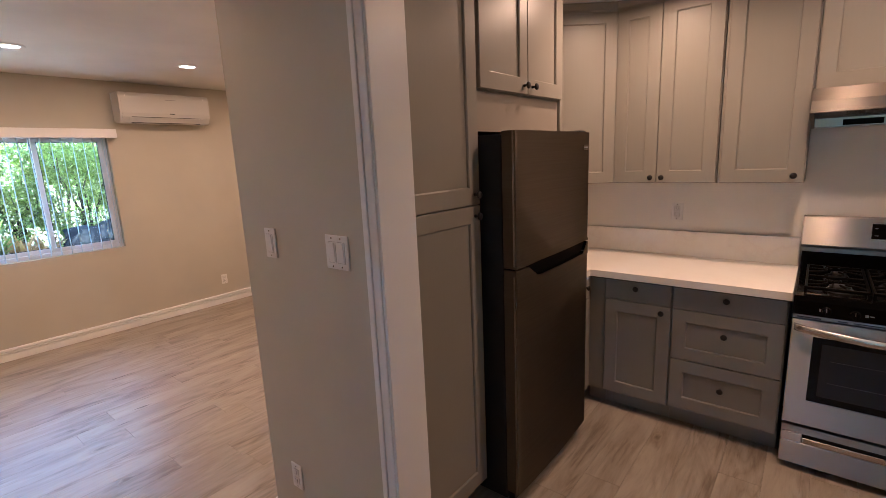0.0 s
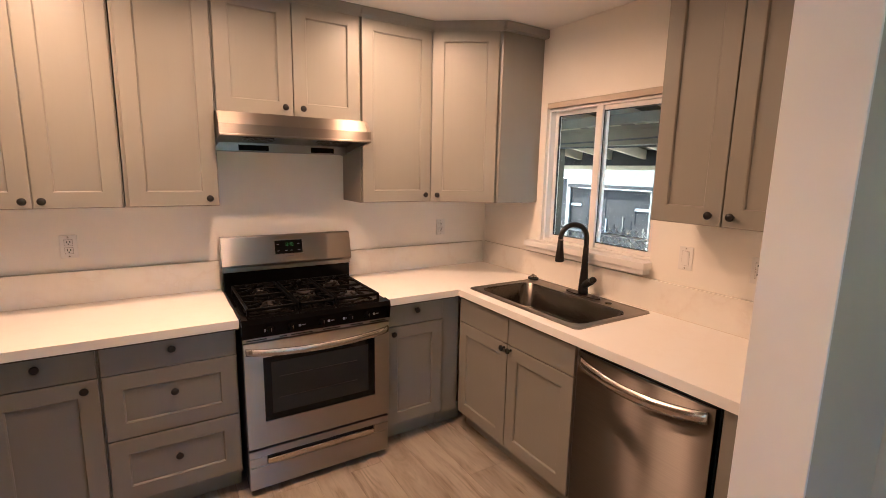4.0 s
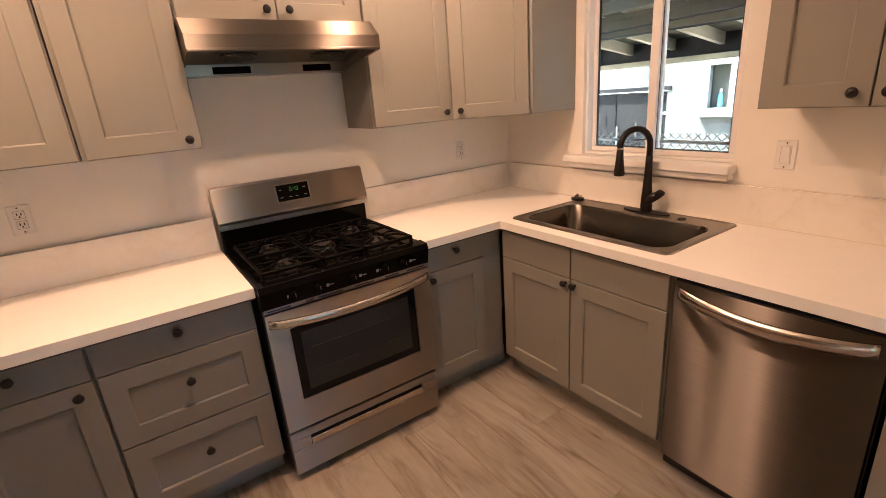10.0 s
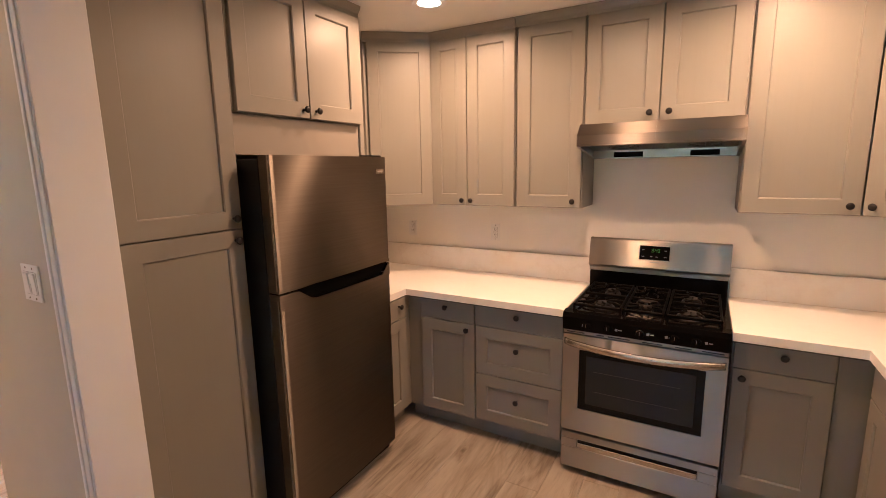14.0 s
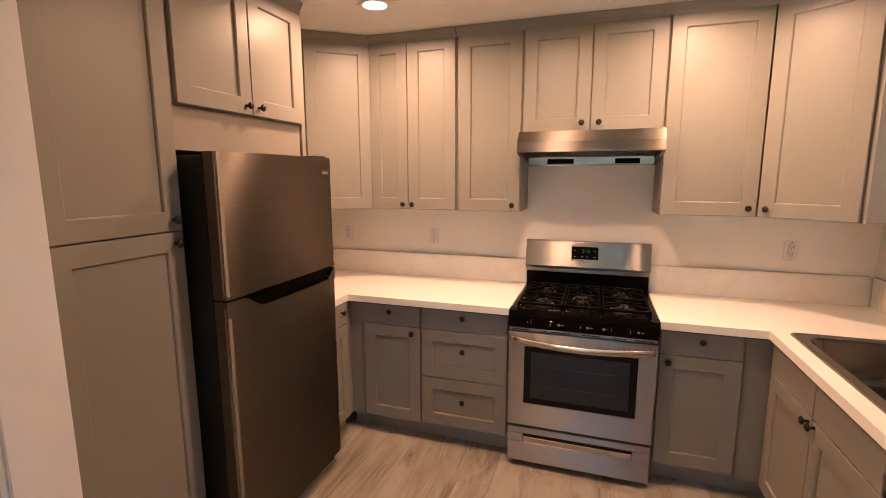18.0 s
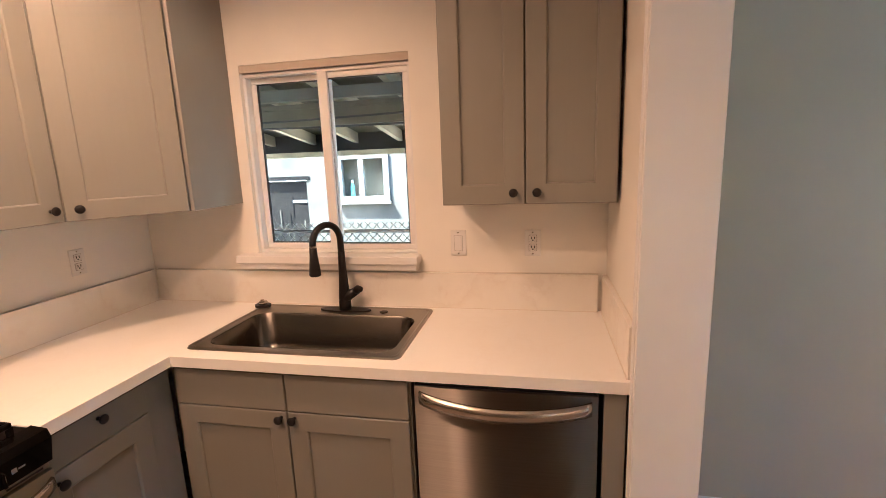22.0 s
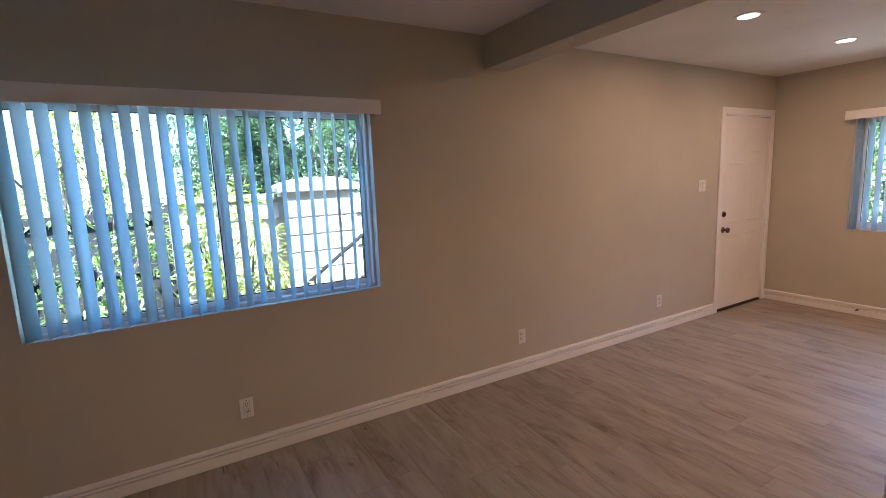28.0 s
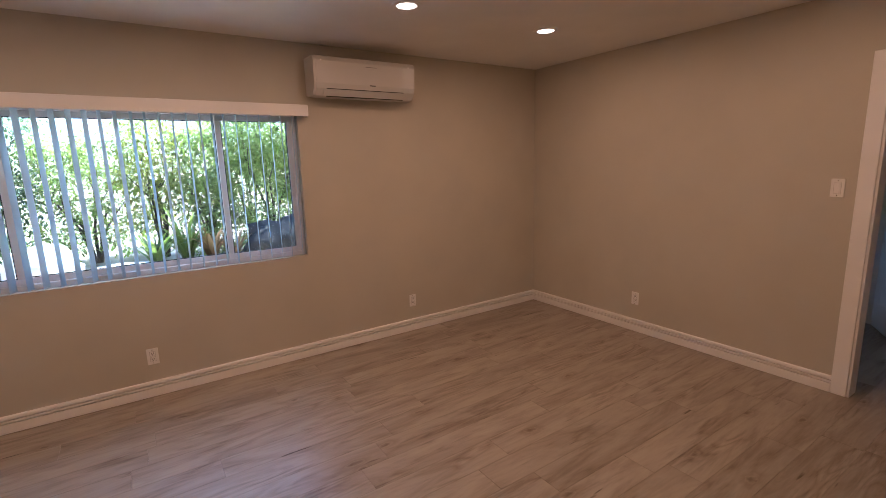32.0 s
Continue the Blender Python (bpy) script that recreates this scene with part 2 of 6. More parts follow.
_mp4.inputs["Scale"].default_value = (55, 5.5, 1)
link(M_PLANK, _add.outputs[0], _mp4.inputs["Vector"])
_fine = noise_tex(M_PLANK, _mp4.outputs["Vector"], 1.0, 4, 0.65, 0.5)
_c4 = mixc(M_PLANK, 1.0, _c3, ramp(M_PLANK, _fine, [(0.31, (0.91, 0.905, 0.90)), (0.48, (0.99, 0.99, 0.985)), (0.75, (1.05, 1.05, 1.045))]), "MULTIPLY")
# small knots, one in every second cell, drawn out along the board
_mp5 = node(M_PLANK, "ShaderNodeMapping")
_mp5.inputs["Scale"].default_value = (3.4, 1.5, 0)
link(M_PLANK, _add.outputs[0], _mp5.inputs["Vector"])
_wob = node(M_PLANK, "ShaderNodeTexNoise", Scale=9.0, Detail=2.0)
link(M_PLANK, _mp5.outputs["Vector"], _wob.inputs["Vector"])
_wv = node(M_PLANK, "ShaderNodeVectorMath")
_wv.operation = "MULTIPLY_ADD"
link(M_PLANK, _wob.outputs["Color"], _wv.inputs[0])
_wv.inputs[1].default_value = (0.16, 0.16, 0)
link(M_PLANK, _mp5.outputs["Vector"], _wv.inputs[2])
_vor = node(M_PLANK, "ShaderNodeTexVoronoi", Scale=1.0)
_vor.voronoi_dimensions = "2D"
link(M_PLANK, _wv.outputs[0], _vor.inputs["Vector"])
_some = ramp(M_PLANK, _vor.outputs["Color"], [(0.50, (0, 0, 0)), (0.56, (1, 1, 1))])
_knot = mixc(M_PLANK, _some, (1, 1, 1), ramp(M_PLANK, _vor.outputs["Distance"], [(0.015, (0.52, 0.48, 0.44)), (0.05, (0.78, 0.755, 0.73)), (0.065, (0.93, 0.925, 0.92)), (0.085, (0.80, 0.78, 0.76)), (0.17, (1, 1, 1))]))
_c4 = mixc(M_PLANK, 1.0, _c4, _knot, "MULTIPLY")
# drawn-out patches of open, wavy grain
_mp6 = node(M_PLANK, "ShaderNodeMapping")
_mp6.inputs["Scale"].default_value = (8.0, 1.7, 1)
link(M_PLANK, _add.outputs[0], _mp6.inputs["Vector"])
_patch = noise_tex(M_PLANK, _mp6.outputs["Vector"], 1.0, 3, 0.5, 0.4)
_mp7 = node(M_PLANK, "ShaderNodeMapping")
_mp7.inputs["Scale"].default_value = (6.5, 1.0, 1)
link(M_PLANK, _add.outputs[0], _mp7.inputs["Vector"])
_hill = noise_tex(M_PLANK, _mp7.outputs["Vector"], 1.0, 1.5, 0.5)
_rise = node(M_PLANK, "ShaderNodeMath")
_rise.operation = "MULTIPLY"
link(M_PLANK, _hill, _rise.inputs[0])
_rise.inputs[1].default_value = 11.0
_rings = node(M_PLANK, "ShaderNodeMath")
_rings.operation = "PINGPONG"
link(M_PLANK, _rise.outputs[0], _rings.inputs[0])
_rings.inputs[1].default_value = 0.5
_speck = mixc(M_PLANK, 1.0, ramp(M_PLANK, _rings.outputs[0], [(0.0, (0.70, 0.675, 0.65)), (0.16, (0.87, 0.855, 0.84)), (0.42, (1.0, 1.0, 1.0))]),
              ramp(M_PLANK, _fine, [(0.36, (0.80, 0.785, 0.77)), (0.50, (0.96, 0.955, 0.95)), (0.62, (1.03, 1.03, 1.03))]), "MULTIPLY")
_open = mixc(M_PLANK, ramp(M_PLANK, _patch, [(0.48, (0, 0, 0)), (0.64, (1, 1, 1))]), (1, 1, 1), _speck)
_c4 = mixc(M_PLANK, 1.0, _c4, _open, "MULTIPLY")
link(M_PLANK, _c4, bsdf(M_PLANK).inputs["Base Color"])
bump(M_PLANK, _grain, 0.10, 0.002)
M_JOINT = mat("plank_joint", (0.19, 0.16, 0.135), 0.7)

M_VANE = mat("white_vinyl_vane", (0.71, 0.755, 0.77), 0.5)
_tr = node(M_VANE, "ShaderNodeBsdfTranslucent")
_tr.inputs["Color"].default_value = (0.54, 0.66, 0.72, 1)
_mx = node(M_VANE, "ShaderNodeMixShader")
_mx.inputs[0].default_value = 0.45
link(M_VANE, bsdf(M_VANE).outputs[0], _mx.inputs[1])
link(M_VANE, _tr.outputs[0], _mx.inputs[2])
link(M_VANE, _mx.outputs[0], M_VANE.node_tree.nodes["Material Output"].inputs["Surface"])

M_GLASS = mat("window_glass", (1, 1, 1), 0.0)
bsdf(M_GLASS).inputs["Transmission Weight"].default_value = 1.0
bsdf(M_GLASS).inputs["IOR"].default_value = 1.1


def glowing(name, color, strength):
    m = mat(name, tuple(0.15 * c for c in color), 0.5)
    bsdf(m).inputs["Emission Color"].default_value = (*color, 1)
    bsdf(m).inputs["Emission Strength"].default_value = strength
    return m


M_LED = glowing("lit_diffuser", (1.0, 0.70, 0.45), 1.2)
M_LEDOFF = mat("unlit_diffuser", (0.33, 0.33, 0.32), 0.5)
M_DIGIT = glowing("green_digit", (0.16, 1.0, 0.12), 0.0018)


# ---------- building helpers ----------
def box(bm, x0, x1, y0, y1, z0, z1, bevel=0.0, seg=1):
    vs = [bm.verts.new((x, y, z)) for x in (x0, x1) for y in (y0, y1) for z in (z0, z1)]
    faces = [bm.faces.new([vs[i] for i in f]) for f in ((0, 1, 3, 2), (4, 6, 7, 5), (0, 4, 5, 1), (2, 3, 7, 6), (0, 2, 6, 4), (1, 5, 7, 3))]
    if bevel:
        edges = list({e for f in faces for e in f.edges})
        bmesh.ops.bevel(bm, geom=edges, offset=bevel, segments=seg, affect="EDGES", profile=0.6)
    return bm


def prism(bm, outline, a0, a1, axis="x"):
    """Extrudes a closed outline: pairs are (y, z) along x, (x, z) along y, (x, y) along z."""
    def at(p, a):
        return {"x": (a, p[0], p[1]), "y": (p[0], a, p[1]), "z": (p[0], p[1], a)}[axis]
    lo, hi = [bm.verts.new(at(p, a0)) for p in outline], [bm.verts.new(at(p, a1)) for p in outline]
    n = len(outline)
    bm.faces.new(lo[::-1])
    bm.faces.new(hi)
    for i in range(n):
        bm.faces.new((lo[i], lo[(i + 1) % n], hi[(i + 1) % n], hi[i]))
    bmesh.ops.recalc_face_normals(bm, faces=bm.faces)
    return bm


def lathe(bm, rings, centre=(0, 0, 0), axis="z", seg=20):
    """rings: (radius, height) pairs along the axis, closed at both ends."""
    loops = []
    for r, h in rings:
        loop = []
        for i in range(seg):
            a = 2 * math.pi * i / seg
            c, s = r * math.cos(a), r * math.sin(a)
            p = {"z": (c, s, h), "y": (c, h, s), "x": (h, c, s)}[axis]
            loop.append(bm.verts.new(Vector(p) + Vector(centre)))
        loops.append(loop)
    for a, b in zip(loops, loops[1:]):
        for i in range(seg):
            bm.faces.new((a[i], a[(i + 1) % seg], b[(i + 1) % seg], b[i]))
    bm.faces.new(loops[0][::-1])
    bm.faces.new(loops[-1])
    bmesh.ops.recalc_face_normals(bm, faces=bm.faces)
    return bm


def tube(bm, pts, radius, seg=10, radii=None):
    """A round bar along points."""
    pts = [Vector(p) for p in pts]
    loops, up = [], Vector((0.0123, 0.0345, 1)).normalized()
    for i, p in enumerate(pts):
        d = (pts[min(i + 1, len(pts) - 1)] - pts[max(i - 1, 0)]).normalized()
        if abs(d.dot(up)) > 0.98:
            up = Vector((1, 0.02, 0.01)).normalized()
        u = d.cross(up).normalized()
        w = u.cross(d).normalized()
        r = radii[i] if radii else radius
        loops.append([bm.verts.new(p + r * (math.cos(2 * math.pi * k / seg) * u + math.sin(2 * math.pi * k / seg) * w)) for k in range(seg)])
    for a, b in zip(loops, loops[1:]):
        for k in range(seg):
            bm.faces.new((a[k], a[(k + 1) % seg], b[(k + 1) % seg], b[k]))
    bm.faces.new(loops[0][::-1])
    bm.faces.new(loops[-1])
    bmesh.ops.recalc_face_normals(bm, faces=bm.faces)
    return bm


def mesh_of(name, bm, material, smooth=False):
    me = bpy.data.meshes.new(name)
    bm.to_mesh(me)
    bm.free()
    me.materials.append(material)
    if smooth:
        me.polygons.foreach_set("use_smooth", [True] * len(me.polygons))
    return me


def part(name, bm, material, parent, label="", smooth=False, shadow=True):
    ob = new(name, mesh_of(name, bm, material, smooth))
    ob.parent = parent
    ob.visible_shadow = shadow
    return tagged(ob, label)


def thing(name, m, label, category, group=""):
    ob = new(name)
    ob.empty_display_size = 0.1
    ob.matrix_world = m
    return tagged(ob, label, category, group)


def setting(name, bm, material, label, category, smooth=False):
    return tagged(new(name, mesh_of(name, bm, material, smooth)), label, category, kind="structure")


def B():
    return bmesh.new()


def bx(*a, **k):
    return box(bmesh.new(), *a, **k)


# ---------- large structure ----------
CEIL = 2.51
WEST, SOUTH, NORTH = -4.068, 0.297, 5.93      # living and dining faces
EAST = 3.25                                  # dining face
KE, KN, KW = 3.34, 5.145, -0.22               # kitchen faces
S0, S1 = 2.678, 2.85                           # wall between kitchen and dining
SS = 2.705                                    # dining face of the wall end with the switches
LE = -0.358                                   # living room's face of the kitchen's side wall


def cells(bm, us, vs, keep, to_point, d0, d1):
    """A slab of grid cells as one closed shell. keep(u, v) says which cells are solid; to_point(u, v, d) places a corner."""
    us, vs = sorted(set(us)), sorted(set(vs))
    solid = {(i, j) for i in range(len(us) - 1) for j in range(len(vs) - 1) if keep((us[i] + us[i + 1]) / 2, (vs[j] + vs[j + 1]) / 2)}
    made = {}

    def corner(i, j, d):
        if (i, j, d) not in made:
            made[i, j, d] = bm.verts.new(to_point(us[i], vs[j], d1 if d else d0))
        return made[i, j, d]
    for i, j in solid:
        for d in (0, 1):
            bm.faces.new([corner(i, j, d), corner(i + 1, j, d), corner(i + 1, j + 1, d), corner(i, j + 1, d)])
        for (di, dj), (p, q) in {(-1, 0): ((0, 0), (0, 1)), (1, 0): ((1, 0), (1, 1)), (0, -1): ((0, 0), (1, 0)), (0, 1): ((0, 1), (1, 1))}.items():
            if (i + di, j + dj) not in solid:
                e, f = (i + p[0], j + p[1]), (i + q[0], j + q[1])
                bm.faces.new([corner(*e, 0), corner(*f, 0), corner(*f, 1), corner(*e, 1)])
    bmesh.ops.recalc_face_normals(bm, faces=bm.faces)
    return bm


def wall_with_holes(bm, axis, a0, a1, face, back, z1, holes):
    """A wall from a0 to a1 along x or y; holes: (from, to, sill, head)."""
    us = [a0, a1] + [h for hole in holes for h in hole[:2]]
    vs = [0, z1] + [h for hole in holes for h in hole[2:]]

    def solid(u, v):
        return not any(h0 < u < h1 and s < v < t for h0, h1, s, t in holes)
    return cells(bm, us, vs, solid, (lambda u, v, d: (u, d, v)) if axis == "x" else (lambda u, v, d: (d, u, v)), min(face, back), max(face, back))


DOOR_X0, DOOR_X1, DOOR_H = -3.99, -3.09, 2.085
DW0, DW1, DWZ0, DWZ1 = 0.745, 2.518, 0.877, 1.99
WW0, WW1, WWZ0, WWZ1 = 1.03, 3.37, 0.868, 2.0
KW0, KW1, KWZ0, KWZ1 = 3.69, 4.515, 1.165, 2.06
HALL0, HALL1, HALLH = -1.225, -0.465, 2.06
HALL_END = 7.73

setting("wall_south", wall_with_holes(B(), "x", WEST - 0.16, EAST + 0.3, SOUTH, SOUTH - 0.16, CEIL + 0.1,
        [(DOOR_X0, DOOR_X1, 0, DOOR_H), (DW0, DW1, DWZ0, DWZ1)]), M_WALL, "greige painted wall with a window and an entry door", "wall")
setting("wall_west", wall_with_holes(B(), "y", SOUTH, NORTH, WEST, WEST - 0.16, CEIL + 0.1, [(WW0, WW1, WWZ0, WWZ1)]),
        M_WALL, "greige painted wall with a wide window", "wall")
setting("wall_north", wall_with_holes(B(), "x", WEST - 0.16, LE, NORTH, NORTH + 0.12, CEIL + 0.1, [(HALL0, HALL1, 0, HALLH)]),
        M_WALL, "greige painted wall with a hallway doorway", "wall")
setting("wall_east_dining", bx(EAST, EAST + 0.2, SOUTH, S0, 0, CEIL + 0.1), M_WALL, "greige painted dining wall", "wall")
setting("wall_east_kitchen", wall_with_holes(B(), "y", S1, KN + 0.14, KE, KE + 0.135, CEIL + 0.1, [(KW0, KW1, KWZ0, KWZ1)]),
        M_KWALL, "white painted wall with a window over the sink", "wall")
setting("wall_north_kitchen", bx(KW, KE, KN, KN + 0.14, 0, CEIL + 0.1), M_KWALL, "white painted wall behind the range", "wall")
setting("wall_kitchen_side", bx(LE, KW, S1, NORTH + 0.12, 0, CEIL + 0.1), M_WALL, "greige wall between kitchen and living room", "wall")
PE, PW = 2.635, 0.458                          # ends of the opening between kitchen and dining
setting("wall_stub", bx(LE, PW, SS, S1, 0, CEIL + 0.1), M_WALL, "greige wall end with light switches", "wall")
setting("wall_return", bx(PE, KE + 0.135, S0 + 0.002, S1, 0, CEIL + 0.1), M_KWALL, "white wall end beside the counter", "wall")
setting("wall_return_dining_skin", bx(PE + 0.004, EAST, S0 - 0.004, S0 + 0.002, 0, CEIL), M_WALL, "greige painted dining side of a wall end", "wall")
setting("header_kitchen", bx(PW, PE, S0, S1, 2.165, CEIL + 0.1), M_KWALL, "white header over the kitchen opening", "wall")
setting("beam", bx(-0.312, -0.12, SOUTH, S0, 2.285, CEIL + 0.02, bevel=0.004), M_WALL, "greige boxed ceiling beam", "beam")
setting("ceiling", bx(WEST - 0.16, KE + 0.135, SOUTH - 0.16, NORTH + 2.3, CEIL, CEIL + 0.12), M_CEIL, "flat white ceiling", "ceiling")
# unseen cover; its eaves are sized for how much sun and sky get in
setting("roof_cover", bx(WEST - 0.7, KE + 0.75, SOUTH - 0.25, NORTH + 2.5, CEIL + 0.22, CEIL + 0.4), M_TRIM, "unseen roof with eaves added to hold back the sun", "roof")
# the unseen opening is added to let daylight onto the hallway door
setting("wall_hall_west", wall_with_holes(B(), "y", NORTH + 0.12, HALL_END, -3.0, -3.1, CEIL, [(6.75, 7.25, 1.1, 1.65)]), M_WALL, "wall of the room past the doorway with an added unseen opening", "wall")
setting("wall_hall_east", bx(LE - 0.004, LE + 0.1, NORTH + 0.12, HALL_END, 0, CEIL), M_WALL, "hallway wall", "wall")
setting("wall_hall_end", bx(-3.1, LE + 0.1, HALL_END, HALL_END + 0.1, 0, CEIL), M_KWALL, "hallway end wall", "wall")


# baseboards with a stepped top
def baseboard(name, p0, p1, inward):
    """A run from p0 to p1 on a wall whose room side is the unit vector inward."""
    p0, p1 = Vector((*p0, 0)), Vector((*p1, 0))
    d, n = (p1 - p0).normalized(), Vector((*inward, 0))
    prof = [(0, 0), (0.017, 0), (0.017, 0.058), (0.016, 0.060), (0.001, 0.0605), (0.001, 0.069), (0.017, 0.0695), (0.017, 0.081), (0.001, 0.0815), (0.001, 0.090), (0.016, 0.0905), (0.014, 0.106), (0.006, 0.112), (0, 0.112)]
    bm = B()
    lo = [bm.verts.new(p0 + n * a + Vector((0, 0, z + 0.0035))) for a, z in prof]
    hi = [bm.verts.new(p1 + n * a + Vector((0, 0, z + 0.0035))) for a, z in prof]
    bm.faces.new(lo), bm.faces.new(hi[::-1])
    for i in range(len(prof)):
        j = (i + 1) % len(prof)
        bm.faces.new((lo[i], hi[i], hi[j], lo[j]))
    bmesh.ops.recalc_face_normals(bm, faces=bm.faces)
    return setting(name, bm, M_TRIM, "white baseboard with a stepped moulded top", "baseboard")


baseboard("baseboard_south", (DOOR_X1 + 0.075, SOUTH), (EAST, SOUTH), (0, 1))
baseboard("baseboard_west", (WEST, SOUTH), (WEST, NORTH), (1, 0))
baseboard("baseboard_north", (WEST, NORTH), (HALL0 - 0.085, NORTH), (0, -1))
baseboard("baseboard_east", (EAST, SOUTH), (EAST, S0 - 0.004), (-1, 0))
baseboard("baseboard_stub", (LE, SS), (0.385, SS), (0, -1))
baseboard("baseboard_living_east", (LE, SS), (LE, NORTH), (-1, 0))


# corner trim at both ends of the opening
def corner_trim(name, x0, x1, y, sign):
    bm = B()
    w = x1 - x0
    steps = [(0, 0.22, 0.010), (0.22, 0.42, 0.016), (0.42, 0.80, 0.011), (0.80, 1.0, 0.017)]
    for a, b, t in steps:
        box(bm, x0 + a * w, x0 + b * w, min(y, y + sign * t), max(y, y + sign * t), 0, 2.23, bevel=0.002)
    return setting(name, bm, M_TRIM, "white moulded vertical casing", "trim")


corner_trim("trim_stub", 0.388, PW + 0.002, SS, -1)
corner_trim("trim_return", PE - 0.002, PE + 0.03, S1, 1)
setting("trim_stub_end", bx(PW, PW + 0.012, SS - 0.012, S1 + 0.004, 0, 2.165, bevel=0.002), M_TRIM, "white jamb board on a wall end", "trim")
setting("trim_return_end", bx(PE - 0.012, PE, S0 - 0.008, S1 + 0.012, 0, 2.165, bevel=0.002), M_TRIM, "white jamb board on a wall end", "trim")


# ---------- kitchen cabinets ----------
def shaker(bm, x0, x1, z0, z1, y=0.0, t=0.019, rail=0.074, recess=0.0105):
    """A framed front as one shell: flat frame, a small step and a sunk panel. Its back lies at y, its face at y - t."""
    e, c = 0.0024, 0.0042
    rings = [(0, y), (0, y - t + e), (e, y - t), (rail - c, y - t), (rail, y - t + c), (rail + 0.001, y - t + recess)]
    loops = [[bm.verts.new(p) for p in ((x0 + g, yy, z0 + g), (x1 - g, yy, z0 + g), (x1 - g, yy, z1 - g), (x0 + g, yy, z1 - g))] for g, yy in rings]
    for p, q in zip(loops, loops[1:]):
        for i in range(4):
            j = (i + 1) % 4
            bm.faces.new((p[i], p[j], q[j], q[i]))
    bm.faces.new(loops[0][::-1])
    bm.faces.new(loops[-1])
    bmesh.ops.recalc_face_normals(bm, faces=bm.faces)
    return bm


def slab(bm, x0, x1, z0, z1, y=0.0, t=0.019):
    return box(bm, x0, x1, y - t, y, z0, z1, bevel=0.002)


def knob(parent, x, z, y=-0.019):
    lathe_rings = [(0.007, 0), (0.006, -0.006), (0.005, -0.016), (0.010, -0.019), (0.0155, -0.022), (0.0165, -0.026), (0.013, -0.031), (0.005, -0.033)]
    return part("knob", lathe(B(), lathe_rings, (x, y, z), "y", 16), M_KNOB, parent, "round matte black knob", smooth=True)


GAP = 0.0025


def cabinet(name, m, w, z0, z1, depth, fronts, label, toe=False, crown=False, group="", hollow=False):
    """fronts: (kind, x0, x1, z0, z1, knob x, knob z). The local front plane is y = 0, facing -y."""
    cab = thing(name, m, label, "cabinet", group)
    bm = bx(0, w, 0.001, depth, z0 + (0.105 if toe else 0), 0.66 if hollow else z1)
    if hollow:
        box(bm, 0, w, 0.001, 0.02, 0.66, z1)
        box(bm, 0, 0.018, 0.02, depth, 0.66, z1)
        box(bm, w - 0.018, w, 0.02, depth, 0.66, z1)
    if toe:
        box(bm, 0, w, 0.065, depth, 0.0, z0 + 0.105)
    part("body", bm, M_CAB, cab)
    for kind, x0, x1, a, b, kx, kz in fronts:
        bm = B()
        (shaker if kind == "door" or kind == "panel_drawer" else slab)(bm, x0 + GAP, x1 - GAP, a + GAP, b - GAP)
        pname = "door" if kind == "door" else "drawer_front"
        d = part(pname, bm, M_CAB, cab)
        if kx is not None:
            knob(d, kx, kz)
    if crown:
        bm = B()
        prism(bm, [(0.012, z1 - 0.012), (-0.022, z1 - 0.012), (-0.026, z1 + 0.004), (-0.040, z1 + 0.026), (-0.046, CEIL - 0.002), (0.012, CEIL - 0.002)], 0, w, "x")
        part("crown", bm, M_CAB, cab, "grey crown moulding")
    return cab


BT, UB, UT = 0.872, 1.42, 2.468      # base carcass top, wall cabinet bottom and top
NB, NU = 4.542, 4.84                  # front planes of base and wall carcasses on the range wall
BASE, WALLC = "base cabinets", "wall cabinets"
L_BASE = "grey shaker base cabinet with black knobs"
L_WALL = "grey shaker wall cabinet with black knobs"

# base run on the range wall
cabinet("base_cabinet", pose(0.50, NB, 0), 0.385, 0, BT, KN - NB - 0.002,
        [("drawer", 0.005, 0.383, 0.732, 0.868, 0.19, 0.818), ("door", 0.005, 0.383, 0.115, 0.732, 0.335, 0.693)], L_BASE, toe=True, group=BASE)
cabinet("drawer_cabinet", pose(0.887, NB, 0), 0.535, 0, BT, KN - NB - 0.002,
        [("drawer", 0.003, 0.532, 0.732, 0.868, 0.268, 0.818), ("panel_drawer", 0.003, 0.532, 0.43, 0.732, 0.268, 0.617),
         ("panel_drawer", 0.003, 0.532, 0.125, 0.43, 0.268, 0.30)], "grey base cabinet with three drawers and black knobs", toe=True, group=BASE)
cabinet("base_cabinet", pose(2.198, NB, 0), 0.385, 0, BT, KN - NB - 0.002,
        [("drawer", 0.005, 0.383, 0.732, 0.868, 0.195, 0.818), ("door", 0.005, 0.383, 0.125, 0.732, 0.045, 0.693)], L_BASE, toe=True, group=BASE)
_cf = thing("corner_filler", pose(0, 0, 0), "grey painted corner filler strip", "cabinet filler")
part("filler_board", bx(0.402, 0.499, NB - 0.002, NB + 0.02, 0.105, BT), M_CAB, _cf)
part("toe_board", bx(0.39, 0.499, NB + 0.06, NB + 0.08, 0, 0.105), M_CAB, _cf)
_cf = thing("corner_filler", pose(0, 0, 0), "grey painted corner filler strip", "cabinet filler")
part("filler_board", bx(2.584, 2.705, NB - 0.002, NB + 0.02, 0.105, BT), M_CAB, _cf)
part("toe_board", bx(2.584, 2.765, NB + 0.06, NB + 0.08, 0, 0.105), M_CAB, _cf)

# narrow base unit beside the refrigerator, facing east
WF = 0.405
